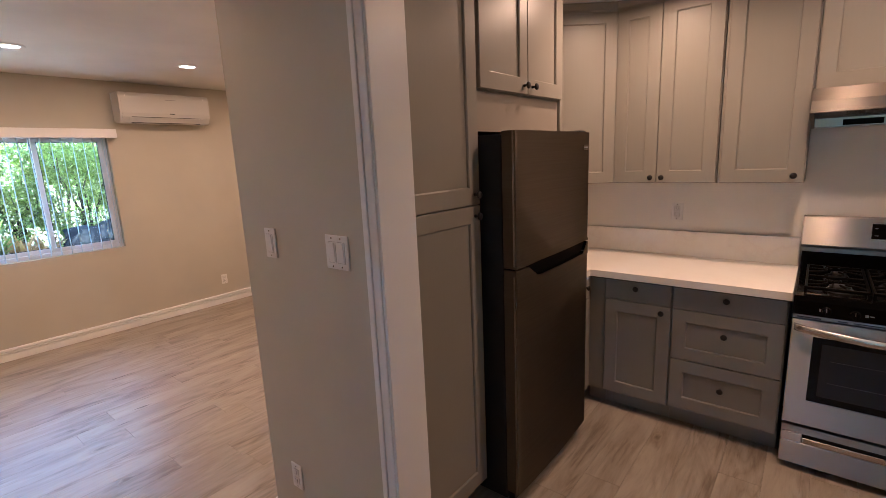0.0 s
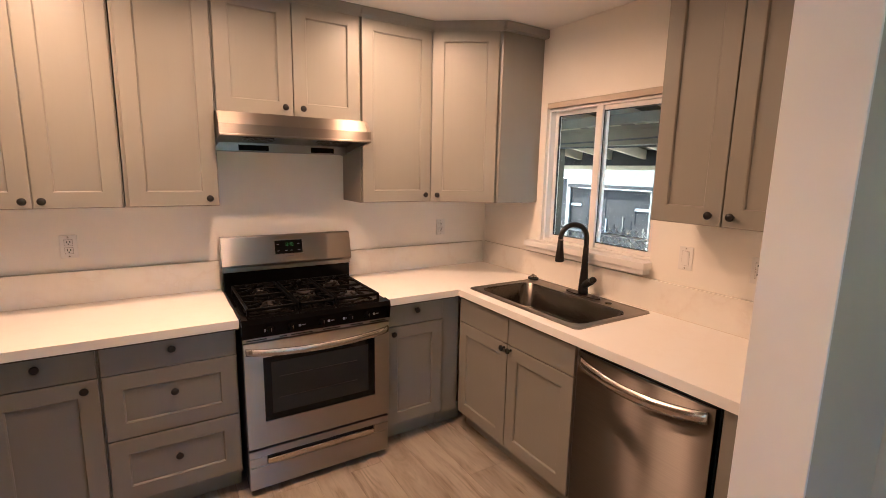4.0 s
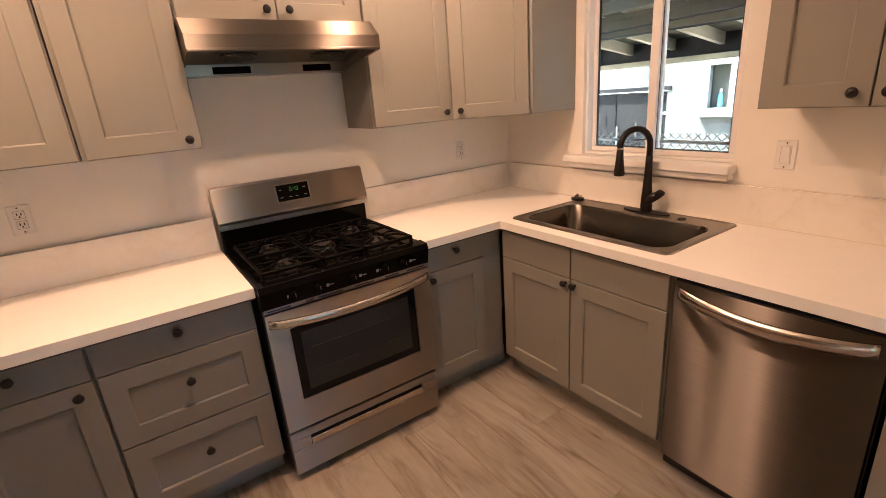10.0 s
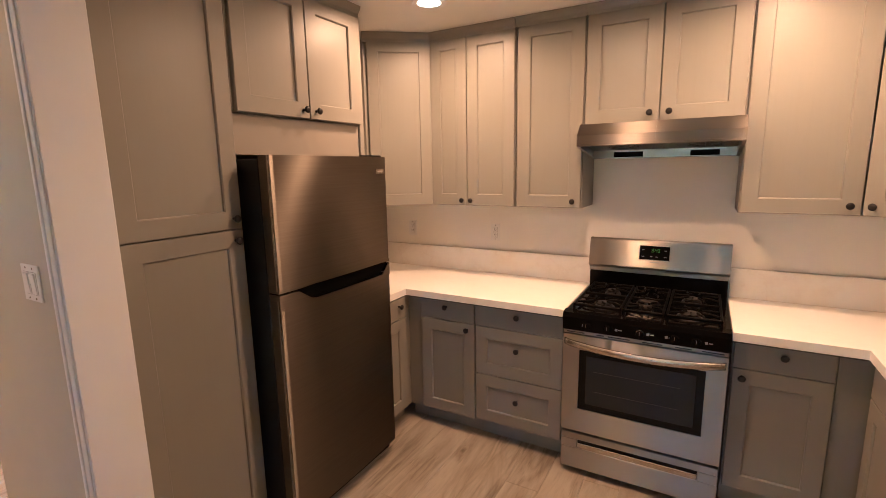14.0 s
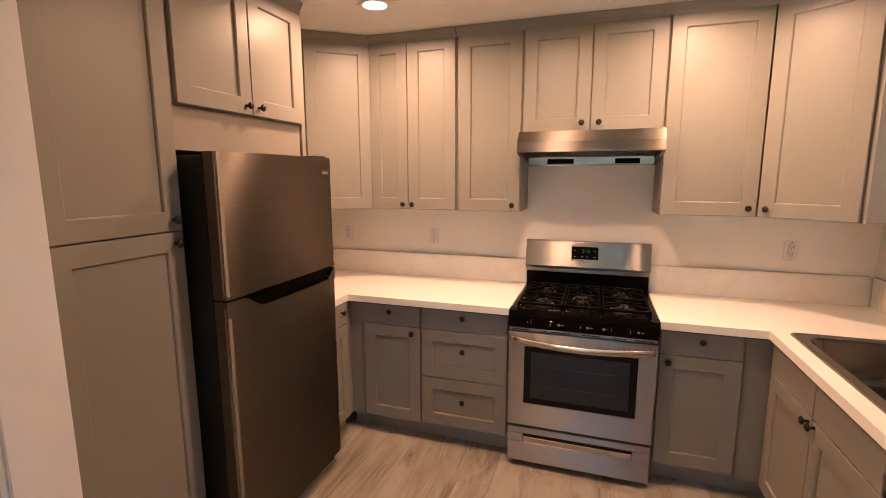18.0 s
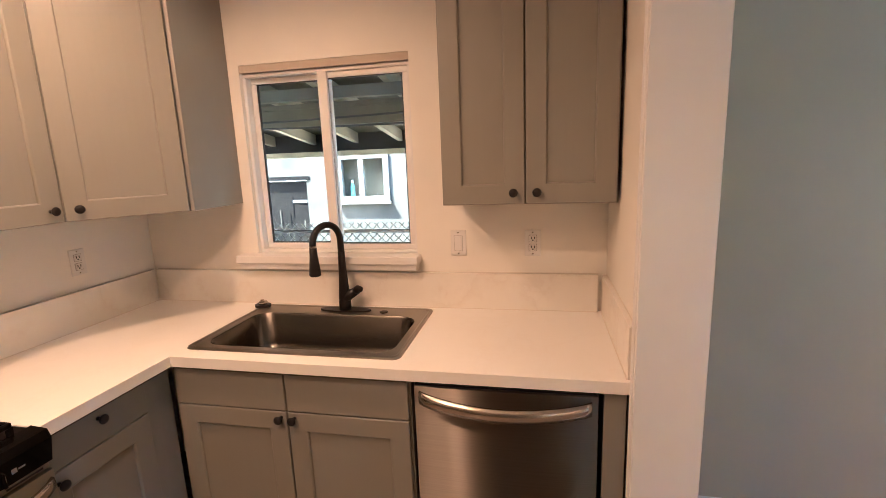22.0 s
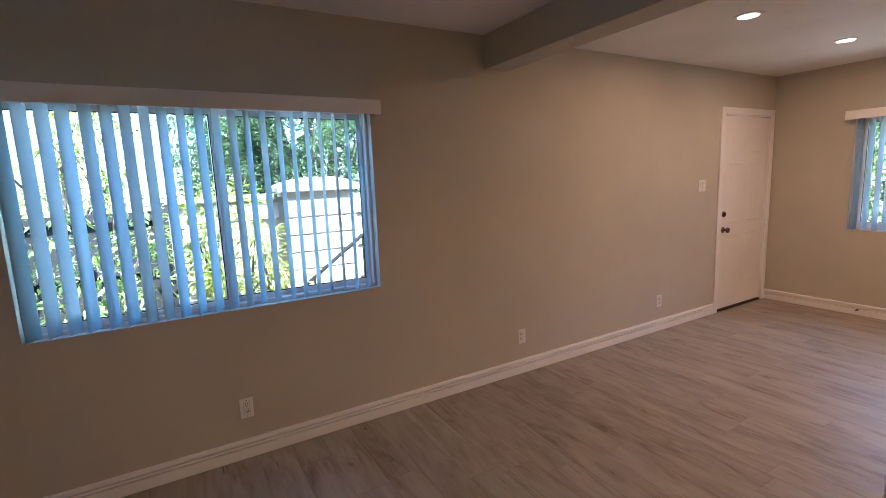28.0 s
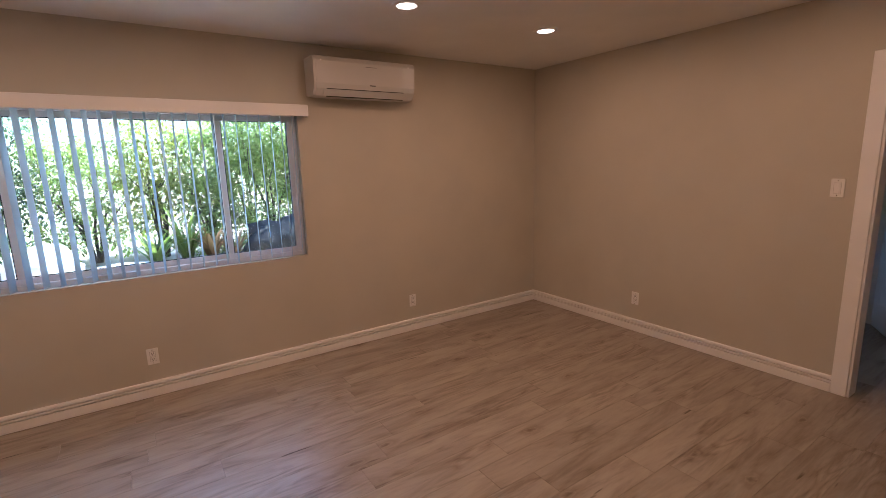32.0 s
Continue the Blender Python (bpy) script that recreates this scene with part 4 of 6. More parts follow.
# ---------- refrigerator ----------
def build_fridge():
    y0, w = 3.405, 0.778
    f = thing("refrigerator", pose(0.455, y0, 0, 0, 0, 90), "dark stainless top-freezer refrigerator with black sides", "refrigerator")
    # local x runs along the front, -y faces the room
    part("cabinet", bx(0.0, w, 0.0, 0.62, 0.03, 1.715, bevel=0.004), M_BLACKBODY, f, "black refrigerator cabinet")
    part("kick_grille", bx(0.02, w - 0.02, -0.03, 0.0, 0.02, 0.075), M_GASKET, f, "black kick grille")
    for a in (0.06, w - 0.06):
        part("foot", lathe(B(), [(0.022, 0), (0.022, 0.012), (0.012, 0.014), (0.012, 0.035)], (a, 0.04, 0), "z", 12), M_BLACKBODY, f)

    def door(name, z0, z1):
        out = []
        n = 42
        for i in range(n + 1):
            u = i / n
            out.append((u * w, -0.066 - 0.010 * math.sin(math.pi * u)))
        bm = B()
        # rounded vertical edges
        ol = [(0.0, -0.004), (0.0, -0.056), (0.004, -0.064)] + [(a, b) for a, b in out[1:-1]] + [(w - 0.004, -0.064), (w, -0.056), (w, -0.004)]
        prism(bm, ol, z0, z1, "z")
        return part(name, bm, M_FRIDGE, f, smooth=False)
    up = door("freezer_door", 1.168, 1.728)
    lo = door("fridge_door", 0.075, 1.085)
    # handle pocket between the doors: dark hollow with curved lips, deeper to the hinge-free side
    part("door_gap", bx(0.006, w - 0.006, -0.050, -0.001, 1.080, 1.172), M_POCKET, f, "black gap between the doors")

    def lip(zfun, z_edge, name):
        n = 22
        bm = B()
        fr, bk = [], []
        for i in range(n + 1):
            u = i / n
            xx = 0.0 + u * w
            yy = -0.066 - 0.010 * math.sin(math.pi * u)
            fr.append((xx, yy, z_edge, zfun(u)))
        lo_v = [bm.verts.new((a, b + 0.0, c)) for a, b, c, d in fr]
        hi_v = [bm.verts.new((a, b + 0.0, d)) for a, b, c, d in fr]
        lo_b = [bm.verts.new((a, -0.004, c)) for a, b, c, d in fr]
        hi_b = [bm.verts.new((a, -0.004, d)) for a, b, c, d in fr]
        for i in range(n):
            bm.faces.new((lo_v[i], lo_v[i + 1], hi_v[i + 1], hi_v[i]))
            bm.faces.new((hi_v[i], hi_v[i + 1], hi_b[i + 1], hi_b[i]))
            bm.faces.new((lo_b[i], hi_b[i], hi_b[i + 1], lo_b[i + 1]))
        for i in (0, n):
            bm.faces.new((lo_v[i], hi_v[i], hi_b[i], lo_b[i]))
        bmesh.ops.recalc_face_normals(bm, faces=bm.faces)
        return part(name, bm, M_FRIDGE, up if name == "upper_lip" else lo)

    def bow(u):
        return max(0.0, min(1.0, (u - 0.13) / 0.11)) * max(0.0, min(1.0, (0.985 - u) / 0.07))
    lip(lambda u: 1.156 + 0.004 * bow(u), 1.17, "upper_lip")
    lip(lambda u: 1.148 - 0.056 * bow(u), 1.083, "lower_lip")
    bm = B()
    row_f, row_b = [], []
    for i in range(31):
        u = 0.13 + 0.855 * i / 30
        zz = 1.150 - 0.056 * bow(u)
        row_f.append(bm.verts.new((u * w, -0.064 - 0.010 * math.sin(math.pi * u), zz)))
        row_b.append(bm.verts.new((u * w, -0.004, zz + 0.001)))
    for i in range(30):
        bm.faces.new((row_f[i], row_f[i + 1], row_b[i + 1], row_b[i]))
    bmesh.ops.solidify(bm, geom=bm.faces[:], thickness=0.0015)
    part("handle_pocket", bm, M_POCKET, lo, "black scooped handle pocket")
    part("badge", bx(0.682, 0.742, -0.0735, -0.070, 1.640, 1.664, bevel=0.001), M_NICKEL, up, "small metal maker's badge")
    part("badge_mark", bx(0.688, 0.736, -0.0745, -0.0733, 1.648, 1.655), M_GREYPRINT, up)
    part("hinge_cover", bx(w - 0.10, w - 0.02, -0.055, 0.04, 1.715, 1.738, bevel=0.006), M_BLACKBODY, f, "black top hinge cover")
    part("edge_trim", bx(-0.0015, 0.002, -0.060, -0.052, 1.168, 1.728), M_NICKEL, up, "bright door edge line")
    part("edge_trim", bx(-0.0015, 0.002, -0.060, -0.052, 0.075, 1.122), M_NICKEL, lo, "bright door edge line")
    return f


build_fridge()


# ---------- dishwasher ----------
def build_dishwasher():
    w = 0.605
    d = thing("dishwasher", pose(EF - 0.012, 3.552, 0, 0, 0, -90), "stainless dishwasher with a bowed handle", "dishwasher")
    part("tub", bx(0.002, w - 0.002, 0.02, 0.58, 0.02, 0.868), M_BLACKBODY, d, "black dishwasher tub")
    part("kick_plate", bx(0.004, w - 0.004, 0.045, 0.055, 0.0, 0.10), M_BLACKBODY, d, "dark kick plate")
    face = [(0.006 + (w - 0.012) * k / 40, -0.014 - 0.010 * math.sin(math.pi * k / 40)) for k in range(41)]
    door = part("door", prism(B(), [(0.006, 0.02)] + face + [(w - 0.006, 0.02)], 0.085, 0.852, "z"), M_STEEL_E, d)
    part("top_edge", bx(0.008, w - 0.008, -0.010, 0.018, 0.8522, 0.858, bevel=0.001), M_BLACKBODY, door, "black door edge")
    n = 24
    loops = []
    bm = B()
    for i in range(n + 1):
        u = i / n
        p = Vector((0.025 + u * (w - 0.05), -0.024 - 0.045 * math.sin(math.pi * u) ** 0.6, 0.815 - 0.022 * math.sin(math.pi * u)))
        loops.append([bm.verts.new(p + Vector((0, dy, dz))) for dy, dz in ((-0.004, -0.022), (-0.009, 0), (-0.004, 0.022), (0.006, 0.022), (0.010, 0), (0.006, -0.022))])
    for a, b in zip(loops, loops[1:]):
        for k in range(6):
            bm.faces.new((a[k], a[(k + 1) % 6], b[(k + 1) % 6], b[k]))
    bm.faces.new(loops[0]), bm.faces.new(loops[-1])
    bmesh.ops.recalc_face_normals(bm, faces=bm.faces)
    part("handle", bm, M_HANDLE, door, "bowed stainless handle", smooth=True)
    return d


build_dishwasher()


# ---------- sink and tap ----------
def build_sink():
    s = thing("kitchen_sink", pose(0, 0, 0), "single-bowl stainless drop-in sink", "sink")
    X0, X1, Y0, Y1 = 2.730, 3.285, 3.61, 4.475
    z = CT1
    bm = B()
    ix0, ix1, iy0, iy1 = X0 + 0.045, X1 - 0.115, Y0 + 0.045, Y1 - 0.045

    def ring(x0, x1, y0, y1, r, zz, k=8):
        out = []
        for cx, cy, a0 in ((x1 - r, y1 - r, 0), (x0 + r, y1 - r, 90), (x0 + r, y0 + r, 180), (x1 - r, y0 + r, 270)):
            for i in range(k + 1):
                a = radians(a0 + 90 * i / k)
                out.append(bm.verts.new((cx + r * math.cos(a), cy + r * math.sin(a), zz)))
        return out
    loops = [ring(ix0, ix1, iy0, iy1, 0.075, z + 0.004), ring(ix0 + 0.008, ix1 - 0.008, iy0 + 0.008, iy1 - 0.008, 0.075, z - 0.006),
             ring(ix0 + 0.02, ix1 - 0.02, iy0 + 0.02, iy1 - 0.02, 0.08, z - 0.135), ring(ix0 + 0.032, ix1 - 0.032, iy0 + 0.032, iy1 - 0.032, 0.075, z - 0.162), ring(ix0 + 0.06, ix1 - 0.06, iy0 + 0.06, iy1 - 0.06, 0.06, z - 0.178)]
    def skin(rows, closed):
        for a, b in zip(rows, rows[1:]):
            for i in range(len(a)):
                j = (i + 1) % len(a)
                bm.faces.new((a[i], a[j], b[j], b[i]))
        if closed:
            bm.faces.new(rows[-1])
        bmesh.ops.recalc_face_normals(bm, faces=bm.faces)
    skin(loops, True)
    bowl = part("bowl", bm, M_SINK, s, smooth=True)
    bm = B()
    skin([ring(X0, X1, Y0, Y1, 0.03, z + 0.0005), ring(X0 + 0.002, X1 - 0.002, Y0 + 0.002, Y1 - 0.002, 0.03, z + 0.007), ring(X0 + 0.012, X1 - 0.012, Y0 + 0.012, Y1 - 0.012, 0.03, z + 0.009),
          ring(X0 + 0.020, X1 - 0.020, Y0 + 0.020, Y1 - 0.020, 0.03, z + 0.005), ring(ix0 - 0.006, ix1 + 0.006, iy0 - 0.006, iy1 + 0.006, 0.078, z + 0.0048), ring(ix0, ix1, iy0, iy1, 0.075, z + 0.0042)], False)
    part("rim", bm, M_RIM, s, "flat satin steel rim", smooth=False)
    cx, cy = (ix0 + ix1) / 2, (iy0 + iy1) / 2
    part("drain", lathe(B(), [(0.055, z - 0.178), (0.055, z - 0.174), (0.04, z - 0.176), (0.02, z - 0.1775)], (cx, cy, 0), "z", 20), M_NICKEL, bowl, "round sink strainer")
    part("hole_cover", lathe(B(), [(0.019, z + 0.005), (0.019, z + 0.009), (0.010, z + 0.011)], (3.215, 3.83, 0), "z", 16), M_KNOB, s, "black hole cap")
    cap = part("air_gap_base", prism(B(), [(3.245 + 0.030 * math.cos(a), 4.462 + 0.040 * math.sin(a)) for a in [2 * math.pi * i / 20 for i in range(20)]], z + 0.006, z + 0.018, "z"), M_KNOB, s, "black oval cover by the sink")
    part("metal_cap", bx(3.228, 3.262, 4.442, 4.478, z + 0.018, z + 0.034, bevel=0.005), M_NICKEL, cap, "bright metal cap")
    part("cap_button", lathe(B(), [(0.010, z + 0.034), (0.008, z + 0.042)], (3.243, 4.462, 0), "z", 12), M_NICKEL, cap)
    return s


def build_faucet():
    z = CT1 + 0.006
    x, y = 3.225, 4.02
    f = thing("kitchen_faucet", pose(x, y, z), "matte black pull-down faucet with a high arc", "faucet")
    bm = B()
    prism(bm, [(0.030 * math.cos(a) * 1.0, 0.125 * math.sin(a) + 0.0) for a in [2 * math.pi * i / 24 for i in range(24)]], 0, 0.007, "z")
    part("base_plate", bm, M_KNOB, f)
    part("body", lathe(B(), [(0.029, 0.007), (0.028, 0.03), (0.0265, 0.07), (0.0225, 0.12), (0.0185, 0.18), (0.0165, 0.24), (0.0155, 0.28)], (0, 0, 0), "z", 20), M_KNOB, f, smooth=True)
    pts = [(0, 0, 0.25), (0, 0.0, 0.30)]
    ay = Vector((-0.92, 0.40, 0)).normalized()
    R = 0.078
    for i in range(0, 15):
        a = math.pi * i / 14 * 1.02
        off = R - R * math.cos(a)
        pts.append((ay.x * off, ay.y * off, 0.335 + R * math.sin(a)))
    part("spout", tube(B(), pts, 0.0145, 14), M_KNOB, f, smooth=True)
    end = Vector(pts[-1])
    part("collar", tube(B(), [end + Vector((0, 0, 0.002)), end - Vector((0, 0, 0.006))], 0.0152, 14), M_NICKEL, f, "thin chrome ring")
    part("spray_head", tube(B(), [end - Vector((0, 0, 0.006)), end - Vector((0, 0, 0.045)), end - Vector((0, 0, 0.10)), end - Vector((0, 0, 0.125)), end - Vector((0, 0, 0.130))], 0.016, 16, [0.0155, 0.0175, 0.0235, 0.0255, 0.022]), M_KNOB, f, smooth=True)
    part("lever_hub", tube(B(), [(0, -0.008, 0.066), (0, -0.035, 0.082), (0, -0.060, 0.096)], 0.02, 14, [0.026, 0.022, 0.019]), M_KNOB, f, smooth=True)
    part("lever", tube(B(), [(0, -0.056, 0.094), (-0.004, -0.072, 0.106), (-0.012, -0.086, 0.108), (-0.024, -0.092, 0.104)], 0.009, 10, [0.020, 0.019, 0.013, 0.007]), M_KNOB, f, smooth=True)
    return f


build_sink()
build_faucet()


# ---------- windows ----------
def window(name, axis, a0, a1, z0, z1, y_in, outward, sashes, label, fr=0.035, q=0.038, d0=0.06):
    """A sliding window in its opening. Local x runs along the wall, +y goes outdoors. sashes: (from, to, offset outdoors)."""
    w, h = a1 - a0, z1 - z0
    if axis == "south":
        m = pose(a1, y_in, z0, 0, 0, 180)
    elif axis == "west":
        m = pose(y_in, a0, z0, 0, 0, 90)
    else:
        m = pose(y_in, a1, z0, 0, 0, -90)
    ob = tagged(thing(name, m, label, "window"), kind="structure")
    d1 = d0 + 0.07
    bm = B()
    box(bm, 0, w, d0, d1, 0, fr, bevel=0.003)
    box(bm, 0, w, d0, d1, h - fr, h, bevel=0.003)
    box(bm, 0, fr, d0, d1, fr, h - fr, bevel=0.003)
    box(bm, w - fr, w, d0, d1, fr, h - fr, bevel=0.003)
    part("window_frame", bm, M_TRIM, ob)
    for s0, s1, off in sashes:
        bm = B()
        a, b = d0 + 0.012 + off, d0 + 0.038 + off
        box(bm, s0, s1, a, b, fr, fr + q, bevel=0.003)
        box(bm, s0, s1, a, b, h - fr - q, h - fr, bevel=0.003)
        box(bm, s0, s0 + q, a, b, fr + q, h - fr - q, bevel=0.003)
        box(bm, s1 - q, s1, a, b, fr + q, h - fr - q, bevel=0.003)
        sash = part("sash", bm, M_TRIM, ob)
        part("pane", bx(s0 + q - 0.003, s1 - q + 0.003, a + 0.010, a + 0.014, fr + q - 0.003, h - fr - q + 0.003), M_GLASS, sash, shadow=False)
        part("gasket", _ring(s0 + q, s1 - q, a + 0.006, a + 0.018, fr + q, h - fr - q, 0.005), M_GASKET, sash)
    return ob


def _ring(x0, x1, y0, y1, z0, z1, t):
    bm = B()
    box(bm, x0, x1, y0, y1, z0, z0 + t)
    box(bm, x0, x1, y0, y1, z1 - t, z1)
    box(bm, x0, x0 + t, y0, y1, z0 + t, z1 - t)
    box(bm, x1 - t, x1, y0, y1, z0 + t, z1 - t)
    return bm


window("window_1", "south", DW0, DW1, DWZ0, DWZ1, SOUTH, -1, [(0.020, 0.915, 0.0), (0.880, 1.753, 0.03)], "white vinyl sliding window behind vertical blinds", 0.020, 0.030)
window("window_2", "west", WW0, WW1, WWZ0, WWZ1, WEST, -1, [(0.035, 0.585, 0.0), (0.545, 1.80, 0.03), (1.76, 2.31, 0.0)], "wide white three-light sliding window behind vertical blinds")
win3 = window("window_3", "east", KW0, KW1, KWZ0 + 0.002, KWZ1 - 0.036, KE, 1, [(0.016, 0.425, 0.03), (0.392, 0.809, 0.0)], "white vinyl sliding window over the sink", 0.016, 0.026, 0.022)
part("meeting_stile", bx(0.383, 0.430, 0.018, 0.036, 0.014, KWZ1 - KWZ0 - 0.052, bevel=0.003), M_TRIM, win3, "wide white meeting stile")
setting("window_3_sill", box(bx(3.27, KE + 0.06, 3.675, 4.60, 1.128, 1.166, bevel=0.003), 3.285, KE, 3.685, 4.59, 1.10, 1.128), M_TRIM, "white painted wooden window sill", "window sill")
setting("window_3_head", bx(KE + 0.004, KE + 0.055, KW0, KW1, KWZ1 - 0.034, KWZ1 - 0.001), painted("worn_head_board", (0.55, 0.47, 0.38), 0.6), "unpainted wooden head board of the window", "trim")


def blind(m, length, h, vanes, angle, x_first, pitch, gaps, label, valance_z):
    """A vertical blind. Local x along the wall, -y into the room; z = 0 at the vanes' foot."""
    b = thing("vertical_blind", m, label, "blind")
    v = B()
    box(v, 0, length, -0.098, -0.090, valance_z, valance_z + 0.085, bevel=0.003)
    box(v, 0, 0.006, -0.090, -0.002, valance_z, valance_z + 0.085, bevel=0.002)
    box(v, length - 0.006, length, -0.090, -0.002, valance_z, valance_z + 0.085, bevel=0.002)
    part("valance", v, M_TRIM, b, "white boxed valance")
    part("headrail", bx(0.02, length - 0.02, -0.02, 0.022, valance_z + 0.03, valance_z + 0.068), M_PLASTIC, b, "white headrail")
    bm = B()
    n = 5
    wv = 0.087
    lo, hi = [], []
    for i in range(n + 1):
        u = i / n - 0.5
        bow = 0.006 * (1 - (2 * u) ** 2)
        lo.append(bm.verts.new((u * wv, bow, 0)))
        hi.append(bm.verts.new((u * wv, bow, h)))
    for i in range(n):
        bm.faces.new((lo[i], lo[i + 1], hi[i + 1], hi[i]))
    bmesh.ops.solidify(bm, geom=bm.faces[:], thickness=0.001)
    me = mesh_of("vane", bm, M_VANE, True)
    rnd = random.Random(5)
    for k in range(vanes):
        if k in gaps:
            continue
        ob = new("vane", me)
        ob.parent = b
        ob.matrix_local = pose(x_first + k * pitch + rnd.uniform(-0.004, 0.004), 0.005, 0, 0, 0, angle + rnd.uniform(-2.5, 2.5))
    return b


# added lamps, turned aside from the view, to brighten the east wall and floor
for x in (1.02, 1.63, 2.24):
    window_daylight((x, SOUTH - 0.11, 1.45), (0.92, 0.40, 0.08), 0.20, 1.0, DINING_DAY / 3, 84)
for z in (1.20, 1.72):
    window_daylight((WEST - 0.11, 2.2, z), (1, 0, -0.95), 2.2, 0.15, LIVING_DAY / 2, 74)
# local x of the south blind runs west; vane angles are turned about their hang point
blind(pose(2.557, SOUTH - 0.0, 0.885, 0, 0, 180), 1.845, 1.077, 23, 59, 0.085, 0.0785, (22,), "white vertical vinyl blind, half open, under a boxed valance", 1.060)
blind(pose(WEST, 0.972, 0.875, 0, 0, 90), 2.46, 1.10, 29, 76, 0.105, 0.0805, (), "white vertical vinyl blind, open, under a boxed valance", 1.082)


# ---------- entry door ----------
def casing(name, x0, x1, h, y, sign, w=0.062):
    bm = B()
    for a, b in ((x0 - w, x0), (x1, x1 + w)):
        box(bm, a, b, min(y, y + sign * 0.014), max(y, y + sign * 0.014), 0.001, h + w, bevel=0.003)
    box(bm, x0, x1, min(y, y + sign * 0.014), max(y, y + sign * 0.014), h, h + w, bevel=0.003)
    return setting(name, bm, M_TRIM, "white flat door casing", "trim")


casing("door_1_casing", DOOR_X0, DOOR_X1, DOOR_H, SOUTH, 1, 0.066)
bm = B()
box(bm, DOOR_X0, DOOR_X0 + 0.012, SOUTH - 0.16, SOUTH, 0, DOOR_H)
box(bm, DOOR_X1 - 0.012, DOOR_X1, SOUTH - 0.16, SOUTH, 0, DOOR_H)
box(bm, DOOR_X0 + 0.012, DOOR_X1 - 0.012, SOUTH - 0.16, SOUTH, DOOR_H - 0.012, DOOR_H)
setting("door_1_jamb", bm, M_TRIM, "white door jamb", "trim")
setting("door_1_threshold", bx(DOOR_X0 + 0.012, DOOR_X1 - 0.012, SOUTH - 0.16, SOUTH + 0.004, 0.0005, 0.022, bevel=0.003), M_KNOB, "dark metal threshold", "threshold")


def panel_door(name, m, w, h, mm, label, category="door"):
    """Six raised panels, each proud of a routed groove. Local x along the leaf, -y faces the room."""
    d = tagged(thing(name, m, label, category), kind="structure")
    t = 0.042
    part("leaf", bx(0, w, 0, t, 0, h, bevel=0.002), mm, d)
    st, mid = 0.115, 0.10
    pw = (w - 2 * st - mid) / 2
    for x in (st, st + pw + mid):
        for z0, z1 in ((0.22, 0.80), (0.92, 1.56), (1.66, 1.92)):
            bm = B()
            a, b = x, x + pw
            lo = [(a, z0), (b, z0), (b, z1), (a, z1)]
            rings = [(0.0, 0.0), (0.010, -0.004), (0.020, -0.001), (0.035, -0.0045)]
            loops = [[bm.verts.new((px + (1 if px == a else -1) * g, yy - 0.0005, pz + (1 if pz == z0 else -1) * g)) for px, pz in lo] for g, yy in rings]
            for p, q in zip(loops, loops[1:]):
                for i in range(4):
                    j = (i + 1) % 4
                    bm.faces.new((p[i], p[j], q[j], q[i]))
            bm.faces.new(loops[-1])
            bmesh.ops.recalc_face_normals(bm, faces=bm.faces)
            part("panel", bm, mm, d)
    return d


M_DOOR = painted("white_door_paint", (0.78, 0.76, 0.73), 0.30, 0.03)
_dw = DOOR_X1 - DOOR_X0 - 0.03
door1 = panel_door("door_1", pose(DOOR_X1 - 0.015, SOUTH - 0.012, 0.026, 0, 0, 180), _dw, DOOR_H - 0.042, M_DOOR, "closed white six-panel entry door with nickel knob and deadbolt")
part("door_knob", lathe(B(), [(0.032, 0), (0.032, -0.006), (0.012, -0.010), (0.011, -0.030), (0.024, -0.038), (0.030, -0.050), (0.026, -0.062), (0.010, -0.068)], (0.065, 0, 0.865), "y", 20), M_BRONZE, door1, "dark aged nickel door knob", smooth=True)
part("deadbolt", lathe(B(), [(0.031, 0), (0.031, -0.008), (0.024, -0.012), (0.008, -0.013)], (0.065, 0, 1.03), "y", 20), M_BRONZE, door1, "dark aged nickel deadbolt", smooth=True)
part("thumb_turn", bx(0.061, 0.069, -0.028, -0.012, 1.012, 1.048, bevel=0.002), M_BRONZE, door1)
for hz in (0.22, 1.03, 1.84):
    part("hinge", tube(B(), [(_dw + 0.006, -0.006, hz), (_dw + 0.006, -0.006, hz + 0.09)], 0.006, 8), M_TRIM, door1, "painted hinge knuckle")

# hallway doorway
casing("hall_casing", HALL0, HALL1, HALLH, NORTH, -1, 0.085)
bm = B()
box(bm, HALL0, HALL0 + 0.014, NORTH - 0.002, NORTH + 0.122, 0, HALLH)
box(bm, HALL1 - 0.014, HALL1, NORTH - 0.002, NORTH + 0.122, 0, HALLH)
box(bm, HALL0 + 0.014, HALL1 - 0.014, NORTH - 0.002, NORTH + 0.122, HALLH - 0.014, HALLH)
setting("hall_jamb", bm, M_TRIM, "white door jamb of the hallway", "trim")
door2 = panel_door("door_2", pose(-1.545, HALL_END - 0.045, 0.012, 0, 0, -60), 0.74, 2.02, M_DOOR, "white panelled hallway door standing ajar")
part("door_knob", lathe(B(), [(0.032, 0), (0.032, -0.006), (0.012, -0.010), (0.011, -0.030), (0.024, -0.038), (0.030, -0.050), (0.026, -0.062), (0.010, -0.068)], (0.675, 0, 0.95), "y", 20), M_BRONZE, door2, "dark aged nickel door knob", smooth=True)


